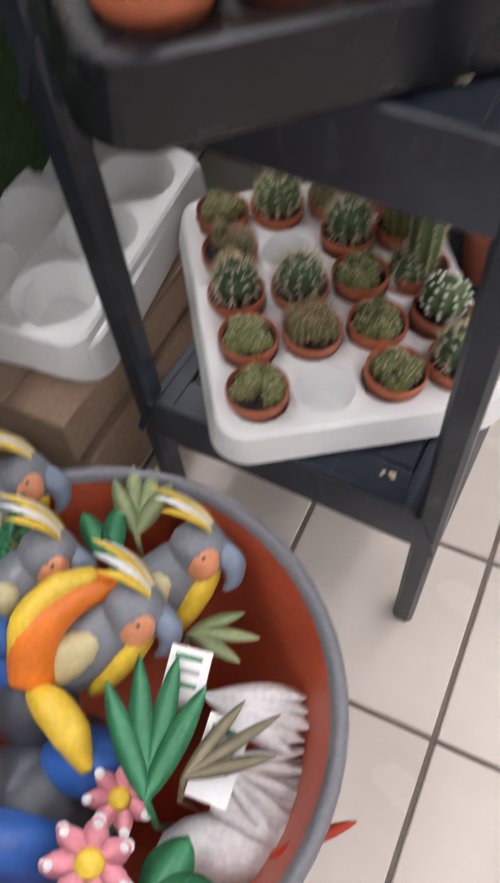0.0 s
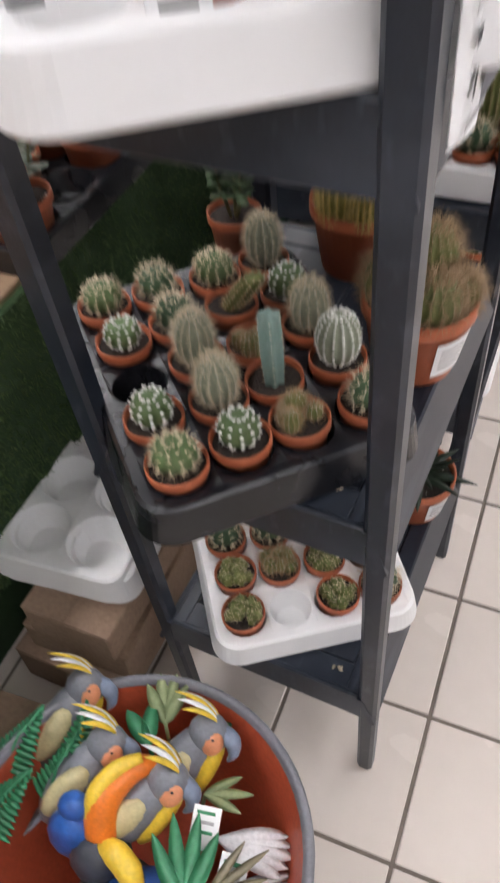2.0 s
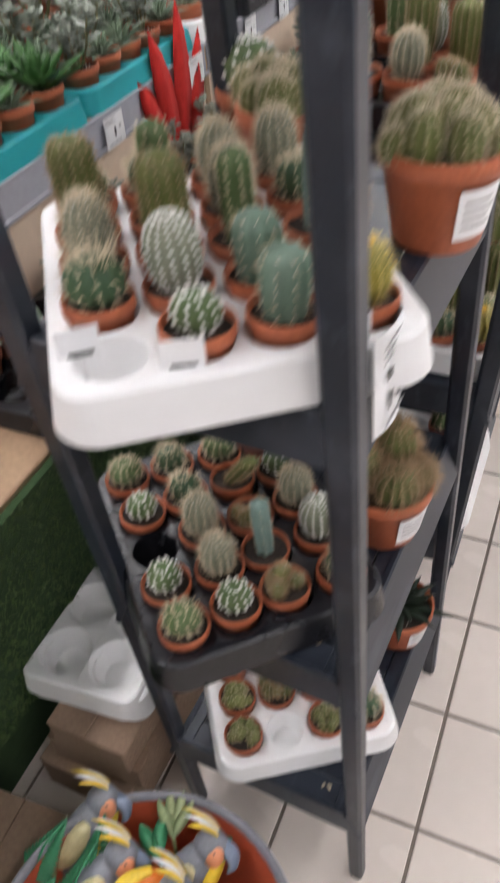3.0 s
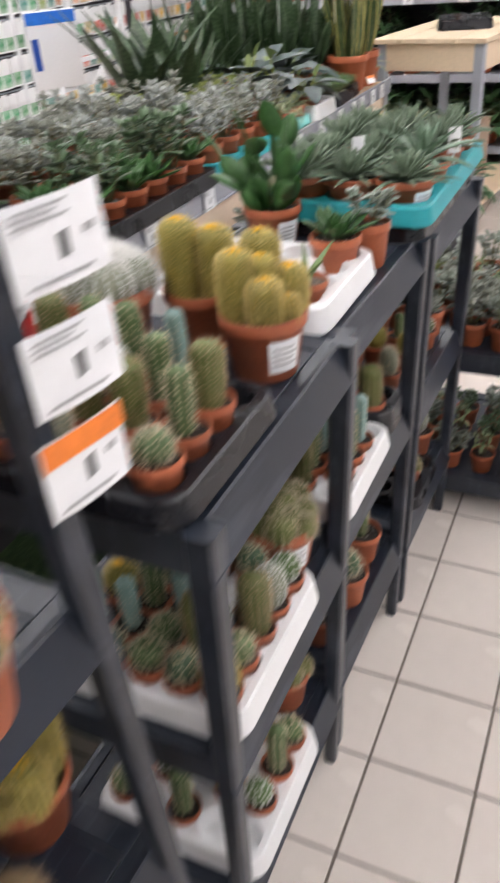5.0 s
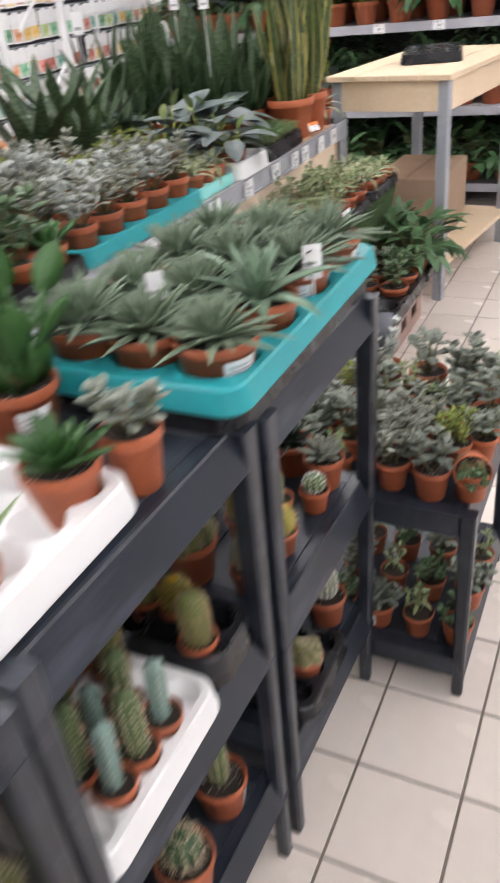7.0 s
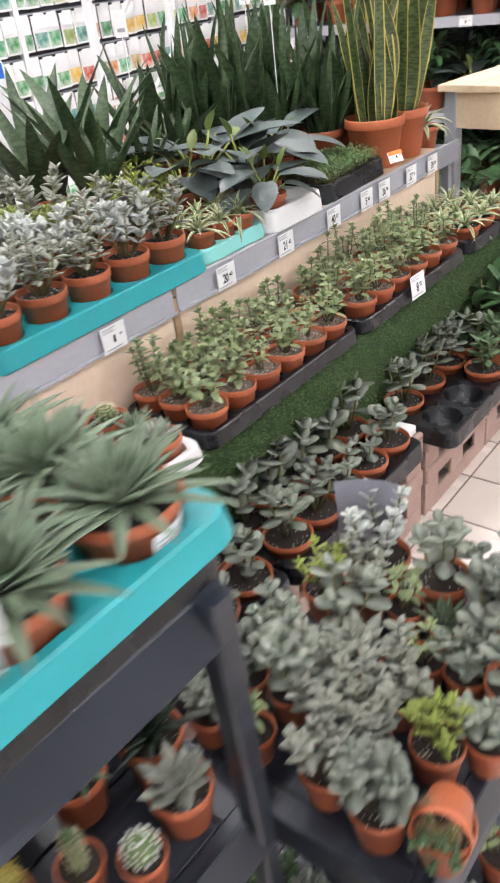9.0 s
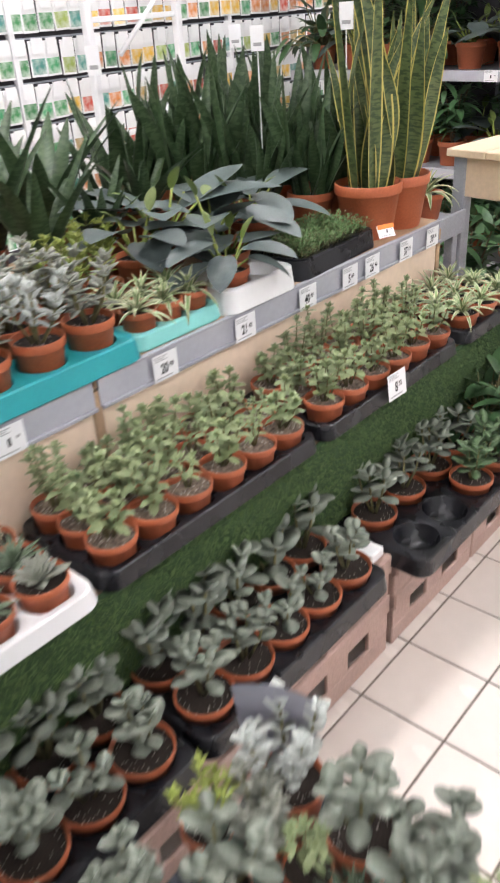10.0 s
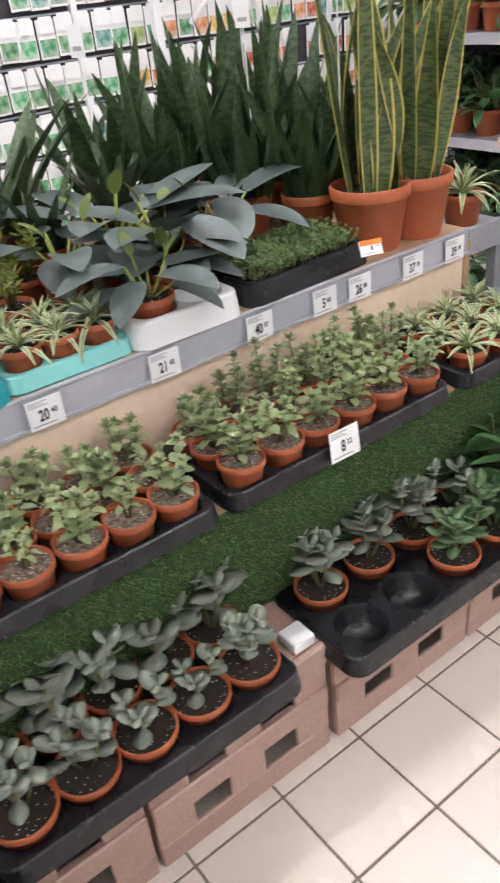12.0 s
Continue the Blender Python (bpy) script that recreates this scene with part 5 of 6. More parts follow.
# ---- bottom step: brown crates with trays of jade plants ----
def crate(x0, x1, y0, y1, h):
    ob = thing("plastic_crate", pose(0, 0, 0), "brown plastic crate turned over under the plant trays", "crate", "brown plastic crates")
    w = 0.010
    L = y1 - y0
    n = 2
    zs = (h * 0.20, h * 0.42, h * 0.60, h * 0.82)

    pw = L * 0.20
    gap = (L - (n + 1) * pw) / n
    for fx0, fx1 in ((x1 - w, x1), (x0, x0 + w)):
        for lo, hi, c in (((fx0, y0, 0), (fx1, y1, zs[0]), 0.003), ((fx0 - 0.004, y0, zs[1]), (fx1 + 0.006, y1, zs[2]), 0.004), ((fx0, y0, zs[3]), (fx1 + 0.008, y1, h), 0.005)):
            part("rail", boxmesh("rail", lo, hi, CRATE, c), ob)
        for lo, hi in ((zs[0], zs[1]), (zs[2], zs[3])):
            for i in range(n + 1):
                a = y0 + i * (pw + gap)
                part("stile", boxmesh("stile", (fx0, a, lo - 0.001), (fx1, a + pw, hi + 0.001), CRATE, 0.002), ob)
    for y in (y0, y1 - w):
        part("end_wall", boxmesh("end_wall", (x0 + w, y + 0.0005, 0.0), (x1 - w, y + w - 0.0005, h - 0.002), CRATE, 0.002), ob)
    part("base", boxmesh("base", (x0 + w, y0 + w, h - 0.014), (x1 - w, y1 - w, h - 0.001), CRATE, 0.001), ob)
    return ob


for a, b, h, x1 in ((0.36, 0.785, 0.301, -0.455), (0.795, 1.215, 0.301, -0.455), (1.225, 1.64, 0.301, -0.455), (1.65, 2.065, 0.301, -0.455), (2.085, 2.50, 0.266, -0.452), (2.51, 2.93, 0.266, -0.452)):
    crate(-0.64, x1, a, b, h)
tagged(part("white_block", boxmesh("white_block", (-0.515, 2.000, 0.3015), (-0.462, 2.050, 0.326), WHITE, 0.003)), "small white foam block on the crate", "foam block")
for y in (1.68, 1.10, 0.53):
    tray(-0.520, y, 0.302, 0.255, 0.565, 0.047, 2, 5, 0.053, BLACK, "black plastic tray of young jade plants")
    for i, (px, py) in enumerate(grid_of(-0.520, y, 0.255, 0.565, 2, 5)):
        potted("jade", px, py, 0.305, 0.0555, 0.070, prng.uniform(0.9, 1.12) * (1.2 if px < -0.52 else 0.85), group="young jade plants")
tray(-0.490, 2.345, 0.267, 0.255, 0.565, 0.047, 2, 4, 0.055, BLACK, "black plastic tray with two empty cups")
for i, (px, py) in enumerate(grid_of(-0.490, 2.345, 0.255, 0.565, 2, 4)):
    if i not in (4, 5):
        potted("jade_deep" if i > 5 else "jade", px, py, 0.270, 0.0555, 0.070, 1.05, group="young jade plants")
tray(-0.490, 2.80, 0.267, 0.255, 0.32, 0.036, 2, 2, 0.055, BLACK, "black plastic tray of dark leafy plants")
for px, py in grid_of(-0.490, 2.80, 0.255, 0.32, 2, 2):
    potted("bush", px, py, 0.270, 0.0555, 0.08, 1.15, group="dark leafy plants")

# ---- top of the display ----
ZT = 0.828


def run(y, ly, material, nx, ny, r, species, lx=0.26, x=None, h=0.045, label=TT, size=1.0, group="", ph=None):
    x = -0.82 - lx / 2 if x is None else x
    tray(x, y, ZT, lx, ly, h, nx, ny, r * 0.95, material, label)
    for i, (px, py) in enumerate(grid_of(x, y, lx, ly, nx, ny)):
        sp = species[(i * 7 + int(y * 10)) % len(species)]
        potted(sp, px, py, ZT + 0.004, r, ph, size * prng.uniform(0.9, 1.12), group=group)


run(-0.48, 0.56, TEAL, 3, 6, 0.042, ["haworthia_small", "gasteria"], label="teal plastic tray of grey-green succulents", size=1.15)
run(0.02, 0.42, TEAL, 3, 5, 0.040, ["haworthia_small", "jade_small", "haworthia_small"], label="teal plastic tray of grey-green succulents", size=1.2)
run(0.345, 0.20, WHITE, 3, 2, 0.040, ["echeveria", "haworthia_small"], label="white plastic tray of rosette succulents")
run(0.79, 0.66, BLACK, 2, 6, 0.046, ["gasteria", "gasteria", "jade_deep"], lx=0.22, x=-0.915, label="black plastic tray of dark green succulents", size=1.2)
run(1.42, 0.60, TEAL, 2, 5, 0.050, ["silver_bush", "silver", "silver_bush"], lx=0.225, x=-0.925, label="teal plastic tray of silvery succulents", size=1.15, ph=0.09)
run(1.848, 0.245, AQUA, 2, 3, 0.038, ["spider"], lx=0.16, x=-0.912, h=0.034, label="pale aqua plastic tray of spider plants", size=0.95)
for x in (-1.10, -1.27, -1.44):
    for y, ly, sp, k in ((-0.45, 0.6, ["haworthia_small", "echeveria", "jade_small"], 1.3), (0.20, 0.62, ["jade_deep", "echeveria", "haworthia_small"], 1.3), (0.86, 0.62, ["echeveria_silver", "echeveria", "silver_bush"], 1.35), (1.44, 0.5, ["echeveria_silver", "silver", "silver_bush", "lime_bush"], 1.3)):
        run(y, ly, BLACK, 1, 5, 0.047, sp, lx=0.13, x=x, label="black plastic tray of mixed succulents", size=k)
for x, y, st, r, k in ((-1.06, 1.84, "lime_bush", 0.045, 1.4), (-1.17, 1.80, "lime_bush", 0.045, 1.5), (-1.20, 1.93, "lime_bush", 0.045, 1.5), (-1.07, 1.74, "lime_bush", 0.042, 1.4), (-1.30, 1.86, "snake_wide", 0.06, 1.15), (-1.46, 1.80, "snake_wide", 0.06, 1.6), (-1.28, 2.02, "snake_wide", 0.06, 0.8), (-1.50, 2.02, "snake_wide", 0.06, 1.5)):
    potted(st, x, y, ZT, r, r * 1.7, k)
# broad-leaved plants in a white tray
tray(-0.916, 2.090, ZT, 0.205, 0.235, 0.055, 2, 2, 0.05, WHITE, "deep white plastic tray of broad-leaved plants")
for i, ((px, py), k) in enumerate(zip(grid_of(-0.916, 2.090, 0.205, 0.235, 2, 2), (0.95, 0.9, 1.0, 0.9))):
    if i in (1, 2):
        potted("broad", px, py, ZT + 0.006, 0.048, 0.078, k, group="broad-leaved plants")
for x, y, k in ((-1.10, 1.98, 1.3), (-1.06, 2.20, 1.3), (-1.18, 2.14, 1.45), (-1.08, 2.36, 1.25)):
    potted("broad", x, y, ZT, 0.055, 0.095, k, group="broad-leaved plants")
# black tray of low herbs
tray(-0.915, 2.405, ZT, 0.175, 0.345, 0.05, 2, 4, 0.042, BLACK, "black plastic tray of low green herbs", 3)
herb = MB()
hr = random.Random(5)
for _ in range(4200):
    a, q = hr.uniform(-0.088, 0.088), hr.uniform(-0.16, 0.14)
    p = Vector((a, q, 0.0))
    d = Vector((hr.uniform(-0.6, 0.6), hr.uniform(-0.6, 0.6), 1)).normalized()
    hgt = hr.uniform(0.008, 0.042) * (1.15 - 4.0 * abs(a) * 0.9)
    herb.leaf(p + d * hgt, d + Vector((hr.uniform(-1, 1), hr.uniform(-1, 1), 0)), (0, 0, 1), 0.0075, 0.0042, 0.3, 0.1, 2, 0.8)
    if _ % 3 == 0:
        herb.tube([p, p + d * hgt], [0.0006, 0.0004], 3, 1)
tagged(part("herb_foliage", herb.mesh("herb_foliage", [green("thyme_leaf", (0.075, 0.145, 0.045), (0.14, 0.21, 0.08)), STEM], fix=False), None, pose(-0.918, 2.405, ZT + 0.048, 0, 0, 3) @ Matrix.Diagonal((0.92, 1.0, 1.0, 1.0))), "dense low mat of tiny green thyme leaves", "herbs", kind="stuff")
# snake plants
potted("snake_tall", -0.918, 2.665, ZT, 0.092, 0.145, 1.0, 20, 0)
potted("snake_tall", -0.905, 2.800, ZT, 0.088, 0.145, 1.0, 140, 1)
for x, y, k, tp in ((-1.08, 2.62, 0.95, "snake_dark"), (-1.06, 2.78, 1.0, "snake_dark"), (-1.20, 2.52, 1.05, "snake_dark"), (-1.22, 2.70, 1.1, "snake_dark"), (-1.24, 2.85, 1.1, "snake_dark"), (-1.36, 2.60, 1.15, "snake_dark"), (-1.38, 2.76, 1.2, "snake_dark"), (-1.34, 2.42, 1.1, "snake_dark"),
                (-1.50, 2.50, 1.15, "snake_dark"), (-1.52, 2.68, 1.2, "snake_dark"), (-1.52, 2.84, 1.2, "snake_dark"), (-1.50, 2.30, 1.1, "snake_dark"), (-1.36, 2.24, 0.9, "snake_wide")):
    potted(tp, x, y, ZT, 0.066, 0.115, k, group="dark snake plants")

# ---- price cards ----
def lettering(text, size, material):
    cu = bpy.data.curves.new("figure", "FONT")
    cu.body, cu.size, cu.align_x, cu.align_y = text, size, "CENTER", "CENTER"
    cu.offset = size * 0.032
    tmp = new("figure", cu)
    dg = bpy.context.evaluated_depsgraph_get()
    me = bpy.data.meshes.new_from_object(tmp.evaluated_get(dg))
    bpy.data.objects.remove(tmp)
    me.materials.clear()
    me.materials.append(material)
    return me


def price_card(m, w, h, big="", small="", band=None, bow=0.0, label="white paper price card", big_w=0.42):
    """A card in its own XY plane that faces +Z: small print as bars, the price in figures or bars."""
    ob = thing("price_card", m, label, "price card", "price cards")
    mb = MB()
    n = 6
    vs = [(-w / 2 + w * i / n, y, bow * math.sin(math.pi * i / n) - t) for t in (0.0, 0.0008) for y in (-h / 2, h / 2) for i in range(n + 1)]
    k = n + 1
    fs = [(i, i + 1, k + i + 1, k + i) for i in range(n)] + [(2 * k + i, 3 * k + i, 3 * k + i + 1, 2 * k + i + 1) for i in range(n)]
    mb.add(vs, fs, smooth=False)
    part("card", mb.mesh("card", [PAPER], fix=False), ob)
    z = bow + 0.0006
    if band:
        part("band", boxmesh("band", (-w / 2, h / 2 - band * h, z - 0.0003), (w / 2, h / 2, z + 0.0002), ORANGE, 0), ob, label="orange band")
    else:
        for i in range(3):
            part("print_line", boxmesh("print_line", (-w * 0.44, h * (0.40 - 0.07 * i), z - 0.0001), (w * (0.1 - 0.12 * (i % 2)), h * (0.43 - 0.07 * i), z + 0.0002), GREYINK, 0), ob)
    if big:
        part("price_figure", lettering(big, h * 0.52, INK), ob, Matrix.Translation((-w * 0.06, -h * 0.08, z)) @ Matrix.Diagonal((0.66, 1.0, 1.0, 1.0)))
    else:
        part("price_bar", boxmesh("price_bar", (-w * 0.04, -h * 0.18, z - 0.0001), (w * 0.05, h * 0.10, z + 0.0003), INK, 0), ob)
    if small:
        part("price_figure", lettering(small, h * 0.25, INK), ob, Matrix.Translation((-w * 0.06 + h * (0.52 * 0.19 * max(1, len(big)) + 0.15), h * 0.0, z)) @ Matrix.Diagonal((0.85, 1.0, 1.0, 1.0)))
    else:
        part("price_bar", boxmesh("price_bar", (w * 0.22, 0.0, z - 0.0001), (w * 0.34, h * 0.09, z + 0.0003), GREYINK, 0), ob)
    part("print_line", boxmesh("print_line", (-w * 0.42, -h * 0.40, z - 0.0001), (w * 0.25, -h * 0.36, z + 0.0002), GREYINK, 0), ob)
    return ob


for y, a, b in ((1.768, "20", "40"), (2.012, "21", "42"), (2.240, "40", "07"), (2.417, "5", "68"), (2.520, "26", "86"), (2.690, "37", "10"), (2.835, "39", "38")):
    price_card(pose(-0.8065, y, 0.795, 90, 0, 90), 0.066, 0.056, a, b)
for y in (1.40, 1.05, 0.72, 0.50, 0.20, -0.15):
    price_card(pose(-0.8065, y, 0.795, 90, 0, 90), 0.066, 0.056)
price_card(pose(-0.541, 2.215, 0.645, 83, 0, 88), 0.070, 0.062, "8", "32")
price_card(pose(-0.045, -0.572, 1.266, 88, 0, 80), 0.082, 0.056, "", "", bow=0.004)
price_card(pose(-0.045, -0.579, 1.187, 88, 0, 79), 0.080, 0.058, "", "", bow=0.004)
price_card(pose(-0.045, -0.590, 1.112, 88, 0, 79), 0.076, 0.060, "", "", 0.3, bow=0.003, label="white price card with an orange band")
price_card(pose(-0.058, -0.845, 1.310, 88, 0, 90), 0.075, 0.075, "", "", 0.35, bow=0.003, label="white price card with an orange band")
price_card(pose(-0.071, -0.948, 0.985, 88, 0, 86), 0.055, 0.085, "70", "", bow=0.006)
price_card(pose(-0.765, 2.513, 0.893, 60, 0, 70), 0.05, 0.032, "", "", 0.35, bow=0.004, label="curled white and orange price card")

# white care tags on thin sticks
def stick_tag(x, y, z, w=0.028, h=0.05, turn=60, tall=0.0, tint=None):
    ob = thing("plant_tag", pose(x, y, z, 0, 0, turn), "white plastic plant care tag stuck in a pot", "plant tag", "plant tags")
    part("stick", MB().box((-0.0015, -0.0008, -0.02 - tall), (0.0015, 0.0008, 0.004), 0).mesh("stick", [PAPER]), ob)
    part("card", MB().box((-w / 2, -0.0006, 0), (w / 2, 0.0006, h), 0.0004).mesh("card", [PAPER]), ob)
    part("print_line", MB().box((-w * 0.3, -0.0010, h * 0.2), (w * 0.3, -0.0007, h * 0.34), 0).mesh("print_line", [tint or GREYINK]), ob)


for x, y, z, w, h in ((-1.19, 2.55, 1.30, 0.035, 0.06), (-0.96, 2.62, 1.34, 0.035, 0.06), (-0.90, 2.66, 1.33, 0.03, 0.055), (-1.40, 2.70, 1.30, 0.035, 0.06), (-1.62, 2.35, 1.26, 0.04, 0.075),
                      (-0.17, 0.44, 1.075, 0.022, 0.036), (-0.035, 0.62, 1.045, 0.026, 0.048)):
    stick_tag(x, y, z, w, h, 35, 0.22 if x < -0.8 else 0.06)
# barcode labels in the upper cactus tray
for x, y, tn in ((-0.262, -1.035, 40), (-0.188, -1.025, 28), (-0.095, -0.965, 30)):
    stick_tag(x, y, 1.010, 0.030, 0.028, tn, 0.0, INK)

# ---- bowl of painted tin birds in front of the tall rack ----
GREYPLASTIC = mat("grey_bowl_plastic", (0.17, 0.17, 0.19), 0.45, (0.13, 0.13, 0.15), 8, 200, 0.1)
REDCLAY = mat("red_brown_bowl_inside", (0.46, 0.085, 0.038), 0.4, (0.36, 0.065, 0.03), 7, 160, 0.1)
BX, BY = -0.259, -1.212
bowl = thing("plastic_bowl", pose(BX, BY, 0), "large grey bowl, red-brown inside, filled with bird ornaments", "bowl")
part("shell", MB().lathe([(0.0, 0.0), (0.115, 0.0), (0.125, 0.004), (0.172, 0.20), (0.180, 0.252), (0.189, 0.262), (0.1915, 0.270), (0.188, 0.276), (0.182, 0.274), (0.179, 0.266)], 56, cap=False).mesh("shell", [GREYPLASTIC]), bowl, label="grey outside and rounded rim")
part("lining", MB().lathe([(0.1795, 0.264), (0.172, 0.245), (0.160, 0.19), (0.115, 0.012), (0.0, 0.008)], 56, cap=False).mesh("lining", [REDCLAY], fix=False), bowl, label="red-brown inside")


def paint(name, c, c2=None, rough=0.35):
    return mat(name, c, rough, c2 or tuple(v * 0.7 for v in c), 40, 220, 0.25, mix=0.6)


PG, PO, PY, PW, PB, PK, PGR, PPK = (paint("grey_enamel", (0.20, 0.21, 0.24)), paint("salmon_enamel", (0.75, 0.30, 0.15)), paint("yellow_enamel", (0.80, 0.55, 0.05)), paint("white_enamel", (0.80, 0.80, 0.81), (0.70, 0.70, 0.72)),
                                    paint("blue_enamel", (0.03, 0.12, 0.42), (0.02, 0.05, 0.2)), paint("black_enamel", (0.03, 0.03, 0.035)), paint("green_enamel", (0.045, 0.235, 0.11), (0.025, 0.15, 0.065)), paint("pink_enamel", (0.75, 0.28, 0.34)))
PDO = paint("deep_orange_enamel", (0.80, 0.20, 0.02))
PSL = paint("blue_grey_enamel", (0.22, 0.27, 0.36))
PCR = paint("cream_enamel", (0.62, 0.55, 0.30))


def egg(mb, c, rad, rot=(0, 0, 0), mi=0, n=14):
    e = Euler([radians(a) for a in rot]).to_matrix()
    vs, fs = [], []
    for j in range(n // 2 + 1):
        t = math.pi * j / (n // 2)
        for i in range(n):
            a = TAU * i / n
            vs.append(Vector(c) + e @ Vector((rad[0] * math.sin(t) * math.cos(a), rad[1] * math.sin(t) * math.sin(a), rad[2] * math.cos(t))))
    for j in range(n // 2):
        for i in range(n):
            k = (i + 1) % n
            fs.append((j * n + i, j * n + k, (j + 1) * n + k, (j + 1) * n + i))
    mb.add(vs, fs, mi)


def spline(pts, radii, k=5):
    """A smoother run of centres and radii through the given ones."""
    pts = [Vector(p) for p in pts]
    out, rad = [], []
    for i in range(len(pts) - 1):
        a, b, c, d = pts[max(0, i - 1)], pts[i], pts[i + 1], pts[min(len(pts) - 1, i + 2)]
        for j in range(k):
            t = j / k
            out.append(0.5 * (2 * b + (c - a) * t + (2 * a - 5 * b + 4 * c - d) * t * t + (3 * b - a - 3 * c + d) * t ** 3))
            rad.append(radii[i] * (1 - t) + radii[i + 1] * t)
    return out + [pts[-1]], rad + [radii[-1]]


def cockatiel(x, y, z, turn, lean=20):
    """Head at the origin facing +X; the body hangs down behind."""
    mb = MB()
    egg(mb, (0, 0, 0), (0.024, 0.021, 0.023), mi=0)
    egg(mb, (-0.016, 0, -0.055), (0.028, 0.025, 0.062), (0, 14, 0), 0)
    egg(mb, (0.013, 0, -0.040), (0.012, 0.018, 0.042), (0, 5, 0), 2)
    for s in (-1, 1):
        egg(mb, (0.008, s * 0.0135, -0.002), (0.0125, 0.0085, 0.015), (0, 0, 0), 1)
        egg(mb, (0.007, s * 0.0215, 0.006), (0.0016, 0.0010, 0.0016), mi=5)
        egg(mb, (-0.022, s * 0.019, -0.058), (0.017, 0.009, 0.038), (0, 18, 0), 6)
    mb.tube(*spline([(0.012, 0, 0.006), (0.027, 0, 0.003), (0.034, 0, -0.010), (0.031, 0, -0.022)], [0.0115, 0.0105, 0.0065, 0.0012]), 12, 3)
    for i in range(5):
        a = -0.5 + i * 0.25
        mb.leaf((0.004, a * 0.010, 0.019), (-0.75 - 0.1 * i % 2, a, 0.75), (0.3, 0, 1), 0.060 - 0.006 * abs(i - 2), 0.0115, 0.9, 0.1, 6, 0.9, 0.005, 4 if i % 2 else 2)
    for i in range(6):
        mb.leaf((-0.03, 0.0, -0.085), (-0.35, -0.4 + 0.16 * i, -0.8), (0, 0, 1), 0.05, 0.012, 0.2, 0.1, 4, 0.8, 0.003, 0)
    ob = part("bird_ornament", mb.mesh("bird_ornament", [PG, PO, PY, PSL, PW, PK, PCR]), None, pose(x, y, z, -42, lean, turn) @ Matrix.Scale(1.02, 4))
    return tagged(ob, "painted grey cockatiel ornament with yellow crest", "bird ornament", "bird ornaments")


cockatiel(-0.232, -1.072, 0.268, 0, 14)
cockatiel(-0.246, -1.142, 0.290, -5, 22)
cockatiel(-0.328, -1.130, 0.286, 5, 20)
cockatiel(-0.392, -1.075, 0.272, 12, 15)
mb = MB()
egg(mb, (-0.265, -1.262, 0.165), (0.050, 0.062, 0.085), (10, -12, 20), 0)
egg(mb, (-0.298, -1.220, 0.235), (0.034, 0.034, 0.036), mi=0)
mb.tube(*spline([(-0.300, -1.215, 0.258), (-0.272, -1.222, 0.268), (-0.250, -1.232, 0.264), (-0.232, -1.247, 0.250)], [0.006, 0.014, 0.014, 0.004]), 14, 2)
for s in (-1, 1):
    egg(mb, (-0.252 + 0.012 * s, -1.272 + s * 0.034, 0.196), (0.046, 0.030, 0.062), (0, -10, 25), 1)
    egg(mb, (-0.246 + 0.012 * s, -1.262 + s * 0.030, 0.192), (0.026, 0.018, 0.034), (0, -10, 25), 1)
mb.tube(*spline([(-0.298, -1.208, 0.262), (-0.302, -1.186, 0.288), (-0.292, -1.160, 0.300), (-0.275, -1.140, 0.302), (-0.258, -1.130, 0.294)], [0.019, 0.0185, 0.016, 0.012, 0.004]), 14, 3)
mb.tube(*spline([(-0.306, -1.206, 0.274), (-0.309, -1.184, 0.300), (-0.297, -1.157, 0.312), (-0.277, -1.136, 0.312)], [0.010, 0.011, 0.010, 0.006]), 12, 2)
egg(mb, (-0.260, -1.131, 0.296), (0.010, 0.009, 0.010), mi=4)
egg(mb, (-0.312, -1.238, 0.255), (0.004, 0.004, 0.004), mi=5)
tagged(part("bird_ornament", mb.mesh("bird_ornament", [paint("blue_black_enamel", (0.05, 0.055, 0.07)), PB, PY, PDO, PK, PW])), "painted blue and black toucan ornament with yellow bill", "bird ornament", "bird ornaments")
mb = MB()
egg(mb, (-0.335, -1.215, 0.235), (0.030, 0.024, 0.055), (0, 10, 0), 0)
egg(mb, (-0.330, -1.200, 0.285), (0.018, 0.016, 0.018), mi=0)
tagged(part("bird_ornament", mb.mesh("bird_ornament", [PB])), "painted blue parrot ornament", "bird ornament", "bird ornaments")
# white pigeon
mb = MB()
egg(mb, (-0.130, -1.246, 0.185), (0.052, 0.026, 0.026), (0, 8, 25), 0)
egg(mb, (-0.088, -1.222, 0.196), (0.016, 0.015, 0.016), mi=0)
mb.tube([(-0.078, -1.216, 0.196), (-0.067, -1.210, 0.192)], [0.005, 0.001], 8, 0)
for i in range(5):
    mb.leaf((-0.150, -1.225, 0.205), (0.55 + 0.06 * i, 0.65 - 0.16 * i, 0.1), (0, 0, 1), 0.075, 0.020, 0.3, 0.1, 6, 0.9, 0.006, 0)
    mb.leaf((-0.188, -1.162, 0.225), (0.93, 0.42 - 0.13 * i, -0.02), (0, 0, 1), 0.088 - 0.004 * abs(i - 2), 0.020, 0.15, 0.1, 8, 1.5, 0.008, 0)
    mb.leaf((-0.160, -1.200, 0.215), (0.95, 0.62 - 0.26 * i, -0.05), (0, 0, 1), 0.075, 0.012, 0.2, 0.1, 7, 1.3, 0.005, 0)
tagged(part("bird_ornament", mb.mesh("bird_ornament", [PW])), "white painted dove ornament with spread feathers", "bird ornament", "bird ornaments")


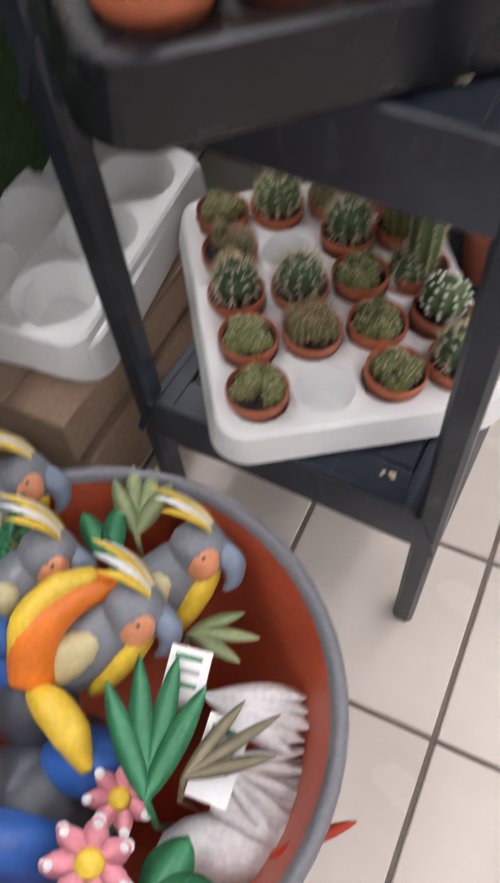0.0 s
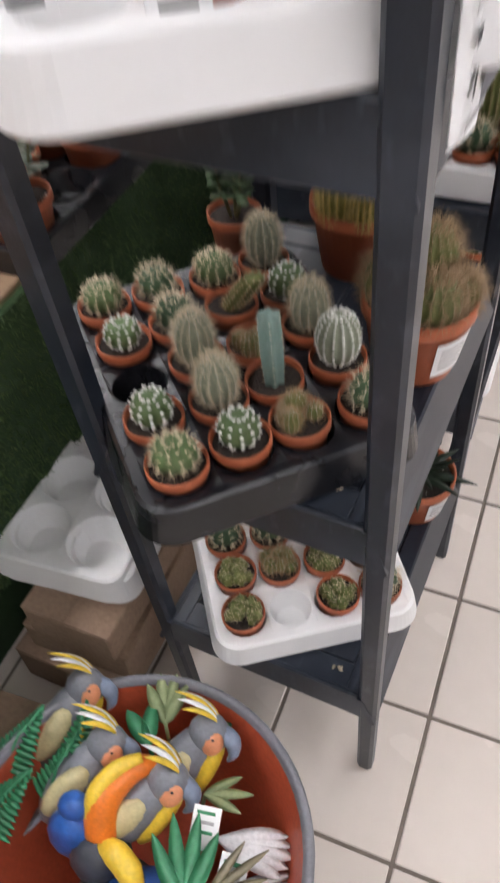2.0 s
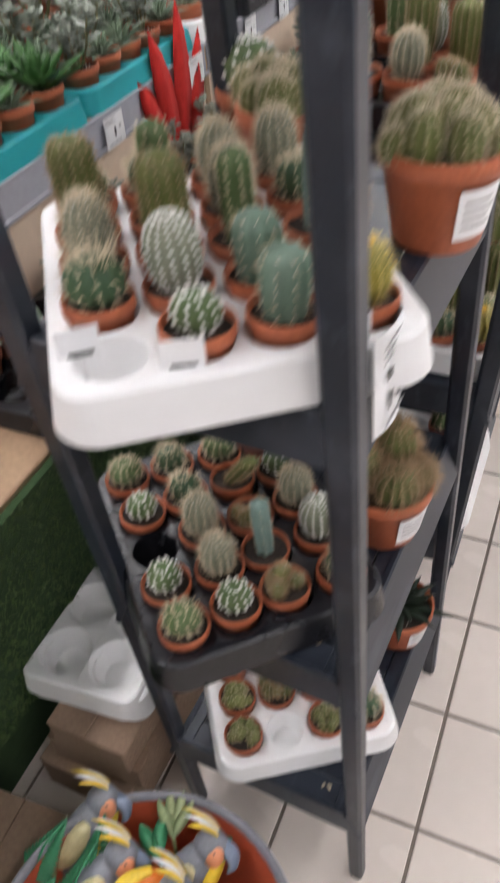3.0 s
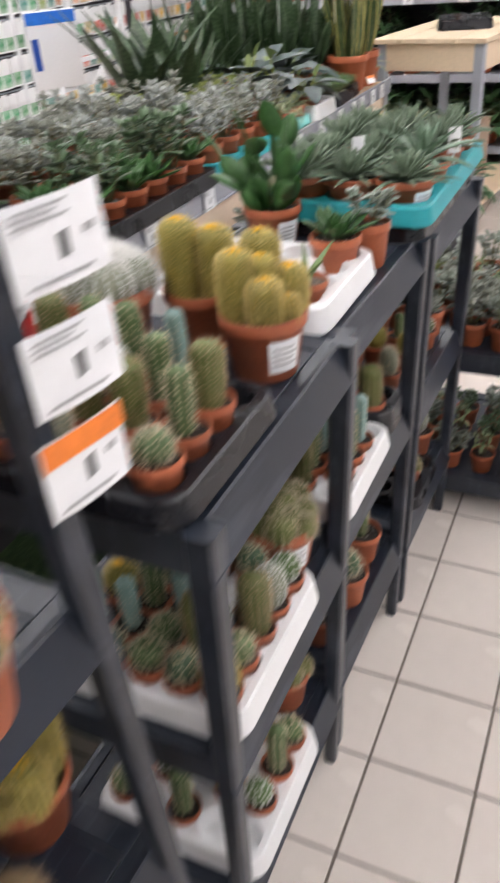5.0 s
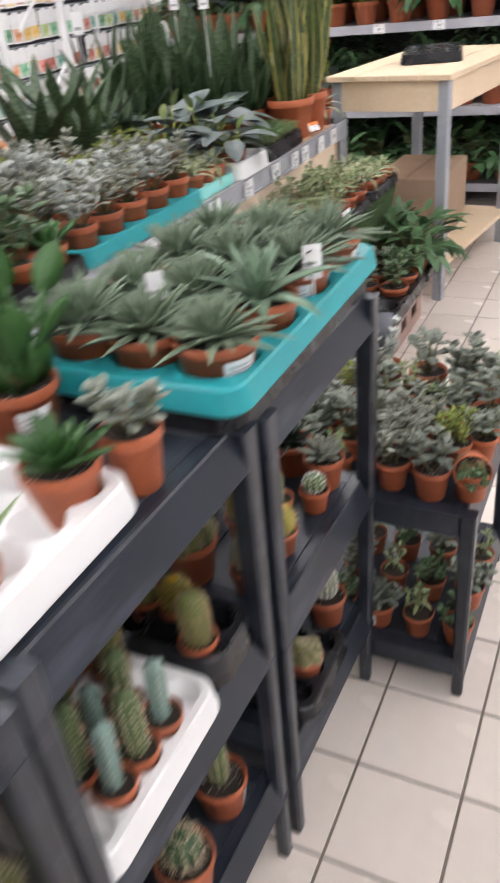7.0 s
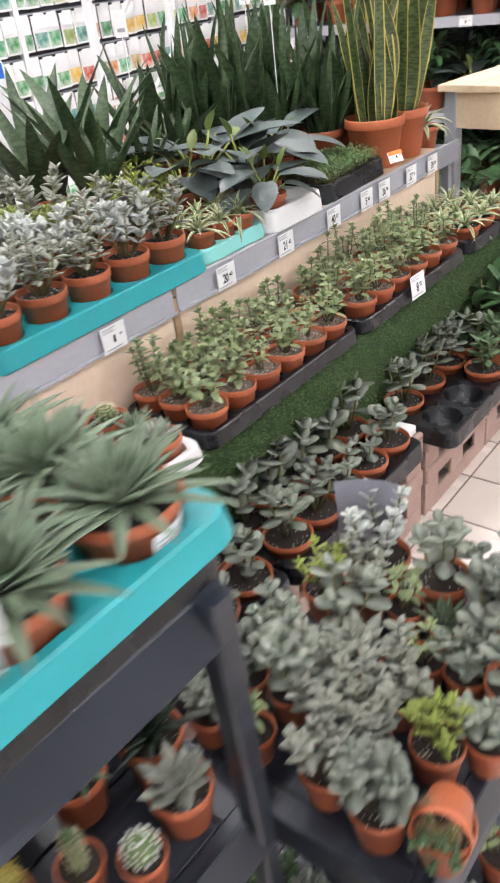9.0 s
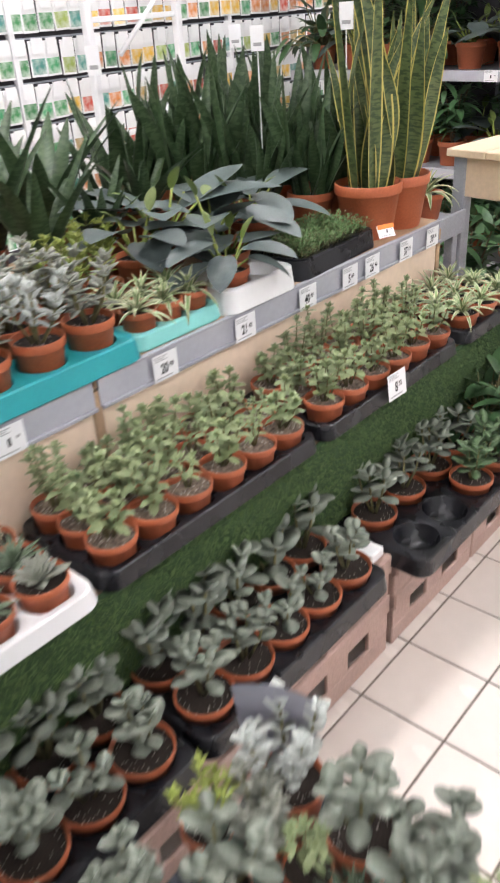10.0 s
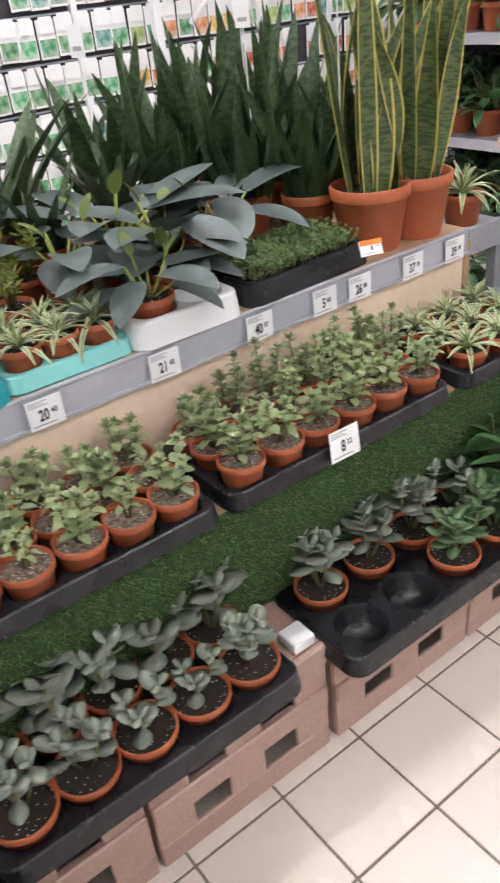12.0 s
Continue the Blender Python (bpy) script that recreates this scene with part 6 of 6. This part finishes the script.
def tin_leaf(x, y, z, turn, n, L, w, spread, lift, label="green painted tin leaf ornament", materials=None, thick=0.004):
    ob = thing("leaf_ornament", pose(x, y, z, 0, 0, turn), label, "leaf ornament", "leaf ornaments")
    for i in range(n):
        mb = MB()
        a = -spread / 2 + spread * i / max(1, n - 1)
        k = 1.0 - 0.25 * abs(i - (n - 1) / 2) / max(1, n / 2)
        mb.leaf((0, 0, 0), (math.cos(a) * math.cos(lift), math.sin(a) * math.cos(lift), math.sin(lift)), (-math.sin(lift), 0, math.cos(lift)), L * k, w, 0.25, 0.2, 8, 0.95, thick)
        part("blade", mb.mesh("blade", [materials or PGR]), ob)
    part("stem", MB().tube([(0, 0, 0), (-0.01, 0, -0.06), (0, 0, -0.14)], [0.0025, 0.0025, 0.0025], 6).mesh("stem", [materials or PGR]), ob)
    return ob


tin_leaf(-0.182, -1.246, 0.272, 112, 4, 0.098, 0.0175, 0.95, 0.3)
tin_leaf(-0.286, -1.078, 0.262, 110, 4, 0.062, 0.016, 1.1, 0.35, materials=SEDUM)
tin_leaf(-0.250, -1.098, 0.250, 60, 1, 0.062, 0.036, 0.1, 0.1)
tin_leaf(-0.215, -1.128, 0.240, 20, 3, 0.055, 0.012, 0.9, 0.15, materials=SEDUM)
tin_leaf(-0.290, -1.110, 0.268, 130, 2, 0.06, 0.02, 0.6, 0.1)
tin_leaf(-0.165, -1.225, 0.275, 55, 3, 0.075, 0.010, 0.7, 0.25, "brown painted tin twig ornament", paint("twig_enamel", (0.22, 0.19, 0.12)))
tin_leaf(-0.155, -1.300, 0.240, 60, 2, 0.055, 0.034, 0.9, 0.1)
for k, (x, y, tn) in enumerate(((-0.440, -1.185, 70), (-0.375, -1.200, 80), (-0.360, -1.165, 100), (-0.425, -1.245, 60))):
    mb = MB()
    pts = [(0, 0, -0.12), (0, 0, 0), (0.03, 0, 0.035), (0.07, 0, 0.045)]
    mb.tube(pts, [0.002] * 4, 5)
    for i in range(11):
        t = i / 11
        p = Vector((0.0, 0, 0.0)).lerp(Vector((0.07, 0, 0.046)), t)
        for s in (-1, 1):
            mb.leaf(p, (0.35, s, 0.12), (0, 0, 1), 0.034 * (1.05 - t), 0.009, 0.3, 0.1, 4, 0.9, 0.002)
    tagged(part("fern_ornament", mb.mesh("fern_ornament", [PGR]), None, pose(x, y, 0.250, 0, 0, tn)), "green painted tin fern ornament", "leaf ornament", "leaf ornaments")
for x, y, z, k in ((-0.198, -1.292, 0.262, 1.0), (-0.206, -1.250, 0.235, 0.8)):
    ob = thing("flower_ornament", pose(x, y, z, 20, 10, 0), "pink painted tin flower ornament", "flower ornament")
    petal = MB().leaf((0, 0, 0), (1, 0, 0.25), (0, 0, 1), 0.032 * k, 0.018 * k, -0.2, 0.15, 8, 1.25, 0.003, blunt=0.5).mesh("petal", [PPK])
    tipm = MB()
    egg(tipm, (0.027 * k, 0, 0.009), (0.005 * k, 0.005 * k, 0.002), n=8)
    tip_me = tipm.mesh("petal_tip", [PW])
    for i in range(7):
        p = part("petal", petal, ob, pose(0, 0, 0, 0, 0, 360 * i / 7))
        part("petal_tip", tip_me, p, label="white petal tip")
    mb = MB()
    egg(mb, (0, 0, 0.005), (0.010 * k, 0.010 * k, 0.006))
    part("flower_centre", mb.mesh("flower_centre", [PY]), ob, label="yellow centre")
    part("stem", MB().tube([(0, 0, 0), (0, 0, -0.12)], [0.002, 0.002], 6).mesh("stem", [PGR]), ob, label="green stem")
for x, y, z, tn, w, h in ((-0.193, -1.168, 0.278, 100, 0.030, 0.042), (-0.150, -1.205, 0.268, 95, 0.030, 0.055)):
    ob = thing("swing_tag", pose(x, y, z, 18, 0, tn - 90), "white paper swing tag with green print", "price tag")
    part("card", MB().box((-w / 2, -h / 2, 0), (w / 2, h / 2, 0.0008), 0.0003).mesh("card", [PAPER]), ob)
    for i in range(3):
        part("print_line", MB().box((-w * 0.36, h * (0.3 - 0.22 * i), 0.0009), (w * 0.3, h * (0.38 - 0.22 * i), 0.0012), 0).mesh("print_line", [PGR if i != 1 else GREYINK]), ob)
tin_leaf(-0.092, -1.235, 0.240, 45, 1, 0.055, 0.010, 0.1, 0.35, "red and black painted tin feather", paint("red_enamel", (0.55, 0.05, 0.02)))

# ---- cardboard boxes and an empty moulded tray beside the tall rack ----
def carton(x0, x1, y0, y1, z0, z1, turn=0.0):
    cx, cy = (x0 + x1) / 2, (y0 + y1) / 2
    ob = thing("cardboard_box", pose(cx, cy, z0, 0, 0, turn), "closed brown cardboard box on the shop floor", "cardboard box", "cardboard boxes")
    w, d, h = (x1 - x0) / 2, (y1 - y0) / 2, z1 - z0
    part("body", boxmesh("body", (-w, -d, 0), (w, d, h - 0.004), CARD, 0.003), ob)
    part("flap", boxmesh("flap", (-w, -d, h - 0.0038), (-0.001, d, h), CARD, 0.001), ob)
    part("flap", boxmesh("flap", (0.001, -d, h - 0.0038), (w, d, h), CARD, 0.001), ob)


carton(-0.60, -0.425, -1.005, -0.62, 0.0, 0.085, -2)
carton(-0.585, -0.415, -0.985, -0.64, 0.086, 0.150, 1)
carton(-0.560, -0.420, -0.990, -0.66, 0.151, 0.215, -1)
carton(-0.635, -0.485, -1.36, -1.075, 0.0, 0.125, 3)
WHITEFOAM = mat("moulded_white_plastic", (0.88, 0.88, 0.88), 0.4, (0.83, 0.83, 0.82), 18, 200, 0.0, grain=0.15)
tray(-0.533, -0.800, 0.228, 0.200, 0.300, 0.048, 2, 3, 0.043, WHITEFOAM, "empty white moulded tray with round hollows", 4, rad=0.025)
tray(-0.530, -0.794, 0.2162, 0.200, 0.300, 0.048, 2, 3, 0.043, WHITEFOAM, "empty white moulded tray with round hollows", 6, rad=0.025)

# red felt ornament on the middle step
mb = MB()
for i, (a, L) in enumerate(((-0.45, 0.24), (-0.2, 0.29), (0.12, 0.31), (0.4, 0.26))):
    mb.leaf((0, a * 0.05, 0), (0.05, math.sin(a), math.cos(a)), (1, 0, 0), L, 0.075, 0.1, 0.05, 6, 0.9, 0.012)
tagged(part("felt_ornament", mb.mesh("felt_ornament", [paint("red_felt", (0.55, 0.02, 0.015), rough=0.9)]), None, pose(-0.812, 0.105, 0.605, 0, 0, 0) @ Matrix.Scale(1.1, 4)), "bright red felt ornament against the display's front panel", "ornament")

# ---- things on and under the potting table ----
tray(-0.60, 3.63, 0.9765, 0.26, 0.38, 0.045, 3, 4, 0.036, BLACK, "empty black plastic tray on the table", 12)
carton(-0.80, -0.47, 3.35, 3.85, 0.1855, 0.50, -3)
carton(-0.76, -0.52, 3.87, 3.99, 0.1855, 0.40, -3)

# low steel shelf beyond the end of the display
ls = thing("steel_shelf", pose(0, 0, 0), "low grey steel shelf at the end of the display", "shelf")
part("deck", boxmesh("deck", (-1.66, 2.925, 0.775), (-0.850, 3.10, 0.795), STEEL, 0.002), ls)
part("front_rail", boxmesh("front_rail", (-0.849, 2.925, 0.745), (-0.838, 3.10, 0.815), STEEL, 0.002), ls)
part("deck", boxmesh("deck", (-1.66, 2.925, 0.40), (-0.850, 3.10, 0.42), STEEL, 0.002), ls)
part("front_rail", boxmesh("front_rail", (-0.849, 2.925, 0.375), (-0.838, 3.10, 0.440), STEEL, 0.002), ls)
for x in (-1.66, -0.89):
    for y in (2.926, 3.069):
        part("post", boxmesh("post", (x, y, 0), (x + 0.03, y + 0.03, 0.774), STEEL, 0.002), ls)
for x, y in ((-0.93, 3.01), (-1.08, 3.02), (-1.25, 3.01)):
    potted("spider", x, y, 0.795, 0.055, 0.08, 1.5)

# ---- wall of seed packets ----
DARK = mat("dark_perforated_panel", (0.055, 0.05, 0.06), 0.6, (0.035, 0.03, 0.04), 60, 400, 0.3)
SHEETW = mat("white_lacquered_sheet", (0.75, 0.75, 0.76), 0.45, (0.72, 0.72, 0.73), 4, 100, 0.0, grain=0.2)
wx = -3.06
sw = thing("seed_stand", pose(0, 0, 0), "long seed packet stand with dark perforated back", "shop stand")
part("back_panel", boxmesh("back_panel", (wx - 0.05, 1.6, 0.34), (wx - 0.02, 7.4, 2.30), DARK, 0), sw)
part("base_cabinet", boxmesh("base_cabinet", (wx - 0.05, 1.6, 0.0), (wx + 0.22, 7.4, 0.34), SHEETW, 0.005), sw)
rows = [0.436 + 0.182 * i for i in range(10)]
for z in rows:
    part("hanging_rail", boxmesh("hanging_rail", (wx - 0.019, 1.6, z + 0.158), (wx - 0.009, 7.4, z + 0.166), STEEL, 0.001), sw)
for y in (1.6, 3.05, 4.5, 5.95, 7.38):
    part("upright", boxmesh("upright", (wx - 0.02, y, 0.34), (wx + 0.012, y + 0.03, 2.30), SHEETW, 0.002), sw)
part("top_sign", boxmesh("top_sign", (wx - 0.05, 1.6, 2.30), (wx + 0.05, 7.4, 2.55), SHEETW, 0.004), sw)
cols = [(0.04, 0.22, 0.07), (0.05, 0.30, 0.12), (0.55, 0.06, 0.03), (0.72, 0.42, 0.04), (0.06, 0.26, 0.22), (0.45, 0.30, 0.10), (0.35, 0.45, 0.10), (0.6, 0.2, 0.05)]
PK_M = [mat("packet_print", c, 0.35, (0.78, 0.80, 0.74), 34, 160, 0.05, vary=0.2, mix=0.75) for c in cols]
pk_body = MB().box((-0.004, -0.041, 0), (0.004, 0.041, 0.150), 0.002).mesh("packet", [PAPER])
pk_pic = [MB().box((0.0042, -0.036, 0.010), (0.0056, 0.036, 0.076), 0).mesh("picture", [m]) for m in PK_M]
pk_label = MB().box((0.012, -0.030, 0.096), (0.0135, 0.030, 0.160), 0).box((-0.012, -0.002, 0.146), (0.012, 0.002, 0.150), 0).mesh("price_holder", [PAPER])
restp = MB()
hero = {}
sr = random.Random(21)
for zi, z in enumerate(rows):
    y = 1.70
    while y < 7.3:
        ci = ([0, 1, 4, 0, 1, 4, 0] if y < 3.3 else [0, 1, 4, 3, 2, 5, 6, 7, 3, 2, 7])[sr.randrange(7 if y < 3.3 else 11)]
        if sr.random() < 0.05:
            y += 0.087
            continue
        m = pose(wx + sr.uniform(0, 0.01), y, z + sr.uniform(-0.004, 0.004), sr.uniform(-2, 2), 0, sr.uniform(-4, 4))
        if 1 <= zi < 7 and y < 5.6:
            if ci not in hero:
                ob = tagged(part("seed_packet", pk_body, None, m), "hanging paper seed packet with a printed picture", "seed packet", "seed packets")
                part("picture", pk_pic[ci], ob, label="coloured plant picture")
                part("price_holder", pk_label, ob)
                hero[ci] = ob
            else:
                copy_thing(hero[ci], m)
        else:
            o = m.translation
            restp.box((o.x - 0.004, y - 0.041, z), (o.x + 0.004, y + 0.041, z + 0.15), 0, 0)
            restp.box((o.x + 0.0042, y - 0.038, z + 0.006), (o.x + 0.0056, y + 0.038, z + 0.088), 0, 1 + ci)
        y += 0.087
tagged(part("seed_packet_rest", restp.mesh("seed_packet_rest", [PAPER] + PK_M, fix=False)), "far rows of paper seed packets", "seed packets", kind="stuff")

# white steel stand with braces and a blue and white notice
st = thing("display_stand", pose(-2.90, 3.95, 0, 0, 0, 3), "white steel display stand with diagonal braces", "display stand")
part("pole", MB().box((-0.02, -0.02, 0), (0.02, 0.02, 2.1), 0.004).mesh("pole", [SHEETW]), st)
part("pole", MB().box((-0.02, -0.62, 0), (0.02, -0.58, 2.1), 0.004).mesh("pole", [SHEETW]), st)
part("foot", MB().box((-0.15, -0.64, 0), (0.15, 0.04, 0.03), 0.006).mesh("foot", [SHEETW]), st)
for z in (0.75, 1.25):
    part("brace", MB().tube([(0, -0.02, z + 0.30), (0, -0.42, z - 0.02)], [0.012, 0.012], 8).mesh("brace", [SHEETW]), st)
    part("cross_bar", MB().box((-0.010, -0.58, z + 0.12), (0.010, -0.02, z + 0.145), 0.002).mesh("cross_bar", [SHEETW]), st)
nb = thing("notice_board", pose(-2.0, 2.02, 0, 0, 0, -30), "white notice board with a blue top on a stand", "notice board")
part("pole", MB().lathe([(0.014, 0.01), (0.014, 0.95)], 10).mesh("pole", [SHEETW]), nb)
part("foot", MB().lathe([(0.14, 0.0), (0.14, 0.01), (0.02, 0.02)], 24).mesh("foot", [SHEETW]), nb)
part("board", MB().box((-0.01, -0.115, 0.94), (0.01, 0.115, 1.24), 0.004).mesh("board", [SHEETW]), nb)
part("blue_band", MB().box((0.0102, -0.11, 1.19), (0.0118, 0.11, 1.235), 0).mesh("blue_band", [paint("blue_print", (0.02, 0.16, 0.62))]), nb)
part("blue_mark", MB().box((0.0102, -0.10, 1.02), (0.0118, -0.07, 1.14), 0).mesh("blue_mark", [paint("blue_print_dark", (0.02, 0.08, 0.4))]), nb)

# ---- plant shelves at the end of the hall ----
ps = thing("plant_shelving", pose(0, 0, 0), "grey steel shelving full of green houseplants", "shelving")
PX0, PX1, PY0, PY1 = -2.7, 0.35, 4.62, 5.15
DZ = (0.16, 0.60, 1.06, 1.60)
for z in DZ:
    part("deck", boxmesh("deck", (PX0, PY0, z - 0.03), (PX1, PY1, z), STEEL, 0.003), ps)
    part("price_rail", boxmesh("price_rail", (PX0, PY0 - 0.012, z - 0.045), (PX1, PY0 - 0.001, z + 0.005), RAIL, 0.002), ps)
for x in (PX0, -1.7, -0.68, PX1 - 0.04):
    part("upright", boxmesh("upright", (x, PY1 - 0.05, 0), (x + 0.04, PY1 - 0.002, 2.1), STEEL, 0.003), ps)
part("back_panel", boxmesh("back_panel", (PX0, PY1, 0), (PX1, PY1 + 0.02, 2.1), DARK, 0), ps)
for z, sp, step, r in ((0.16, ["bush"], 0.20, 0.07), (0.60, ["bush", "palm_bush", "broad"], 0.21, 0.075), (1.06, ["palm_bush", "bush", "yellow_bush", "broad"], 0.22, 0.075), (1.60, ["bush", "palm_bush"], 0.24, 0.07)):
    x = PX0 + 0.12
    while x < PX1 - 0.08:
        for y, zz in ((PY0 + 0.13, 0), (PY0 + 0.36, 0)):
            st_ = sp[prng.randrange(len(sp))]
            potted(st_, x + prng.uniform(-0.03, 0.03), y, z, r, r * 1.6, {"bush": 1.6, "palm_bush": 0.72, "broad": 1.5, "yellow_bush": 0.9}[st_] * prng.uniform(0.9, 1.1), group="houseplants on the far shelving")
        x += step
for x in (-1.9, -1.5, -1.15, -0.8, -0.3, 0.1):
    price_card(pose(x, PY0 - 0.0135, 1.04, 90, 0, 0), 0.07, 0.05)
# black trays on the floor in front of the shelving
for x, y, tn in ((-0.12, 4.42, 10), (0.10, 4.48, -5)):
    tray(x, y, 0.0, 0.20, 0.30, 0.05, 2, 3, 0.04, BLACK, "empty black plastic tray on the floor", tn)
carton(-0.20, 0.18, 4.20, 4.32, 0.0, 0.05)
for x, y in ((-1.15, 3.35), (-1.30, 3.60), (-1.18, 3.85)):
    potted("palm_bush", x, y, 0, 0.10, 0.17, 0.9, group="houseplants on the floor")

# ---- floor tiles ----
def tile_mesh():
    mb = MB()
    g, c, t = 0.0028, 0.0015, 0.008
    mb.box((g, g, -t), (TS - g, TS - g, 0.0), c)
    return mb.mesh("tile", [TILE])


tile = tile_mesh()
rest = MB()
for i in range(math.floor(X0 / TS), math.ceil(X1 / TS)):
    for j in range(math.floor(Y0 / TS), math.ceil(Y1 / TS)):
        x, y = i * TS, j * TS
        if x < X0 - 0.01 or y < Y0 - 0.01 or x + TS > X1 + 0.01 or y + TS > Y1 + 0.01:
            continue
        if -3 <= i <= 4 and -8 <= j <= 26:
            part("tile", tile, floor, pose(x, y, 0))
        else:
            rest.box((x + 0.0028, y + 0.0028, -0.008), (x + TS - 0.0028, y + TS - 0.0028, 0.0), 0.0015)
ob = part("tiling", rest.mesh("tiling", [TILE], fix=False), floor)
ob["kind"] = "stuff"
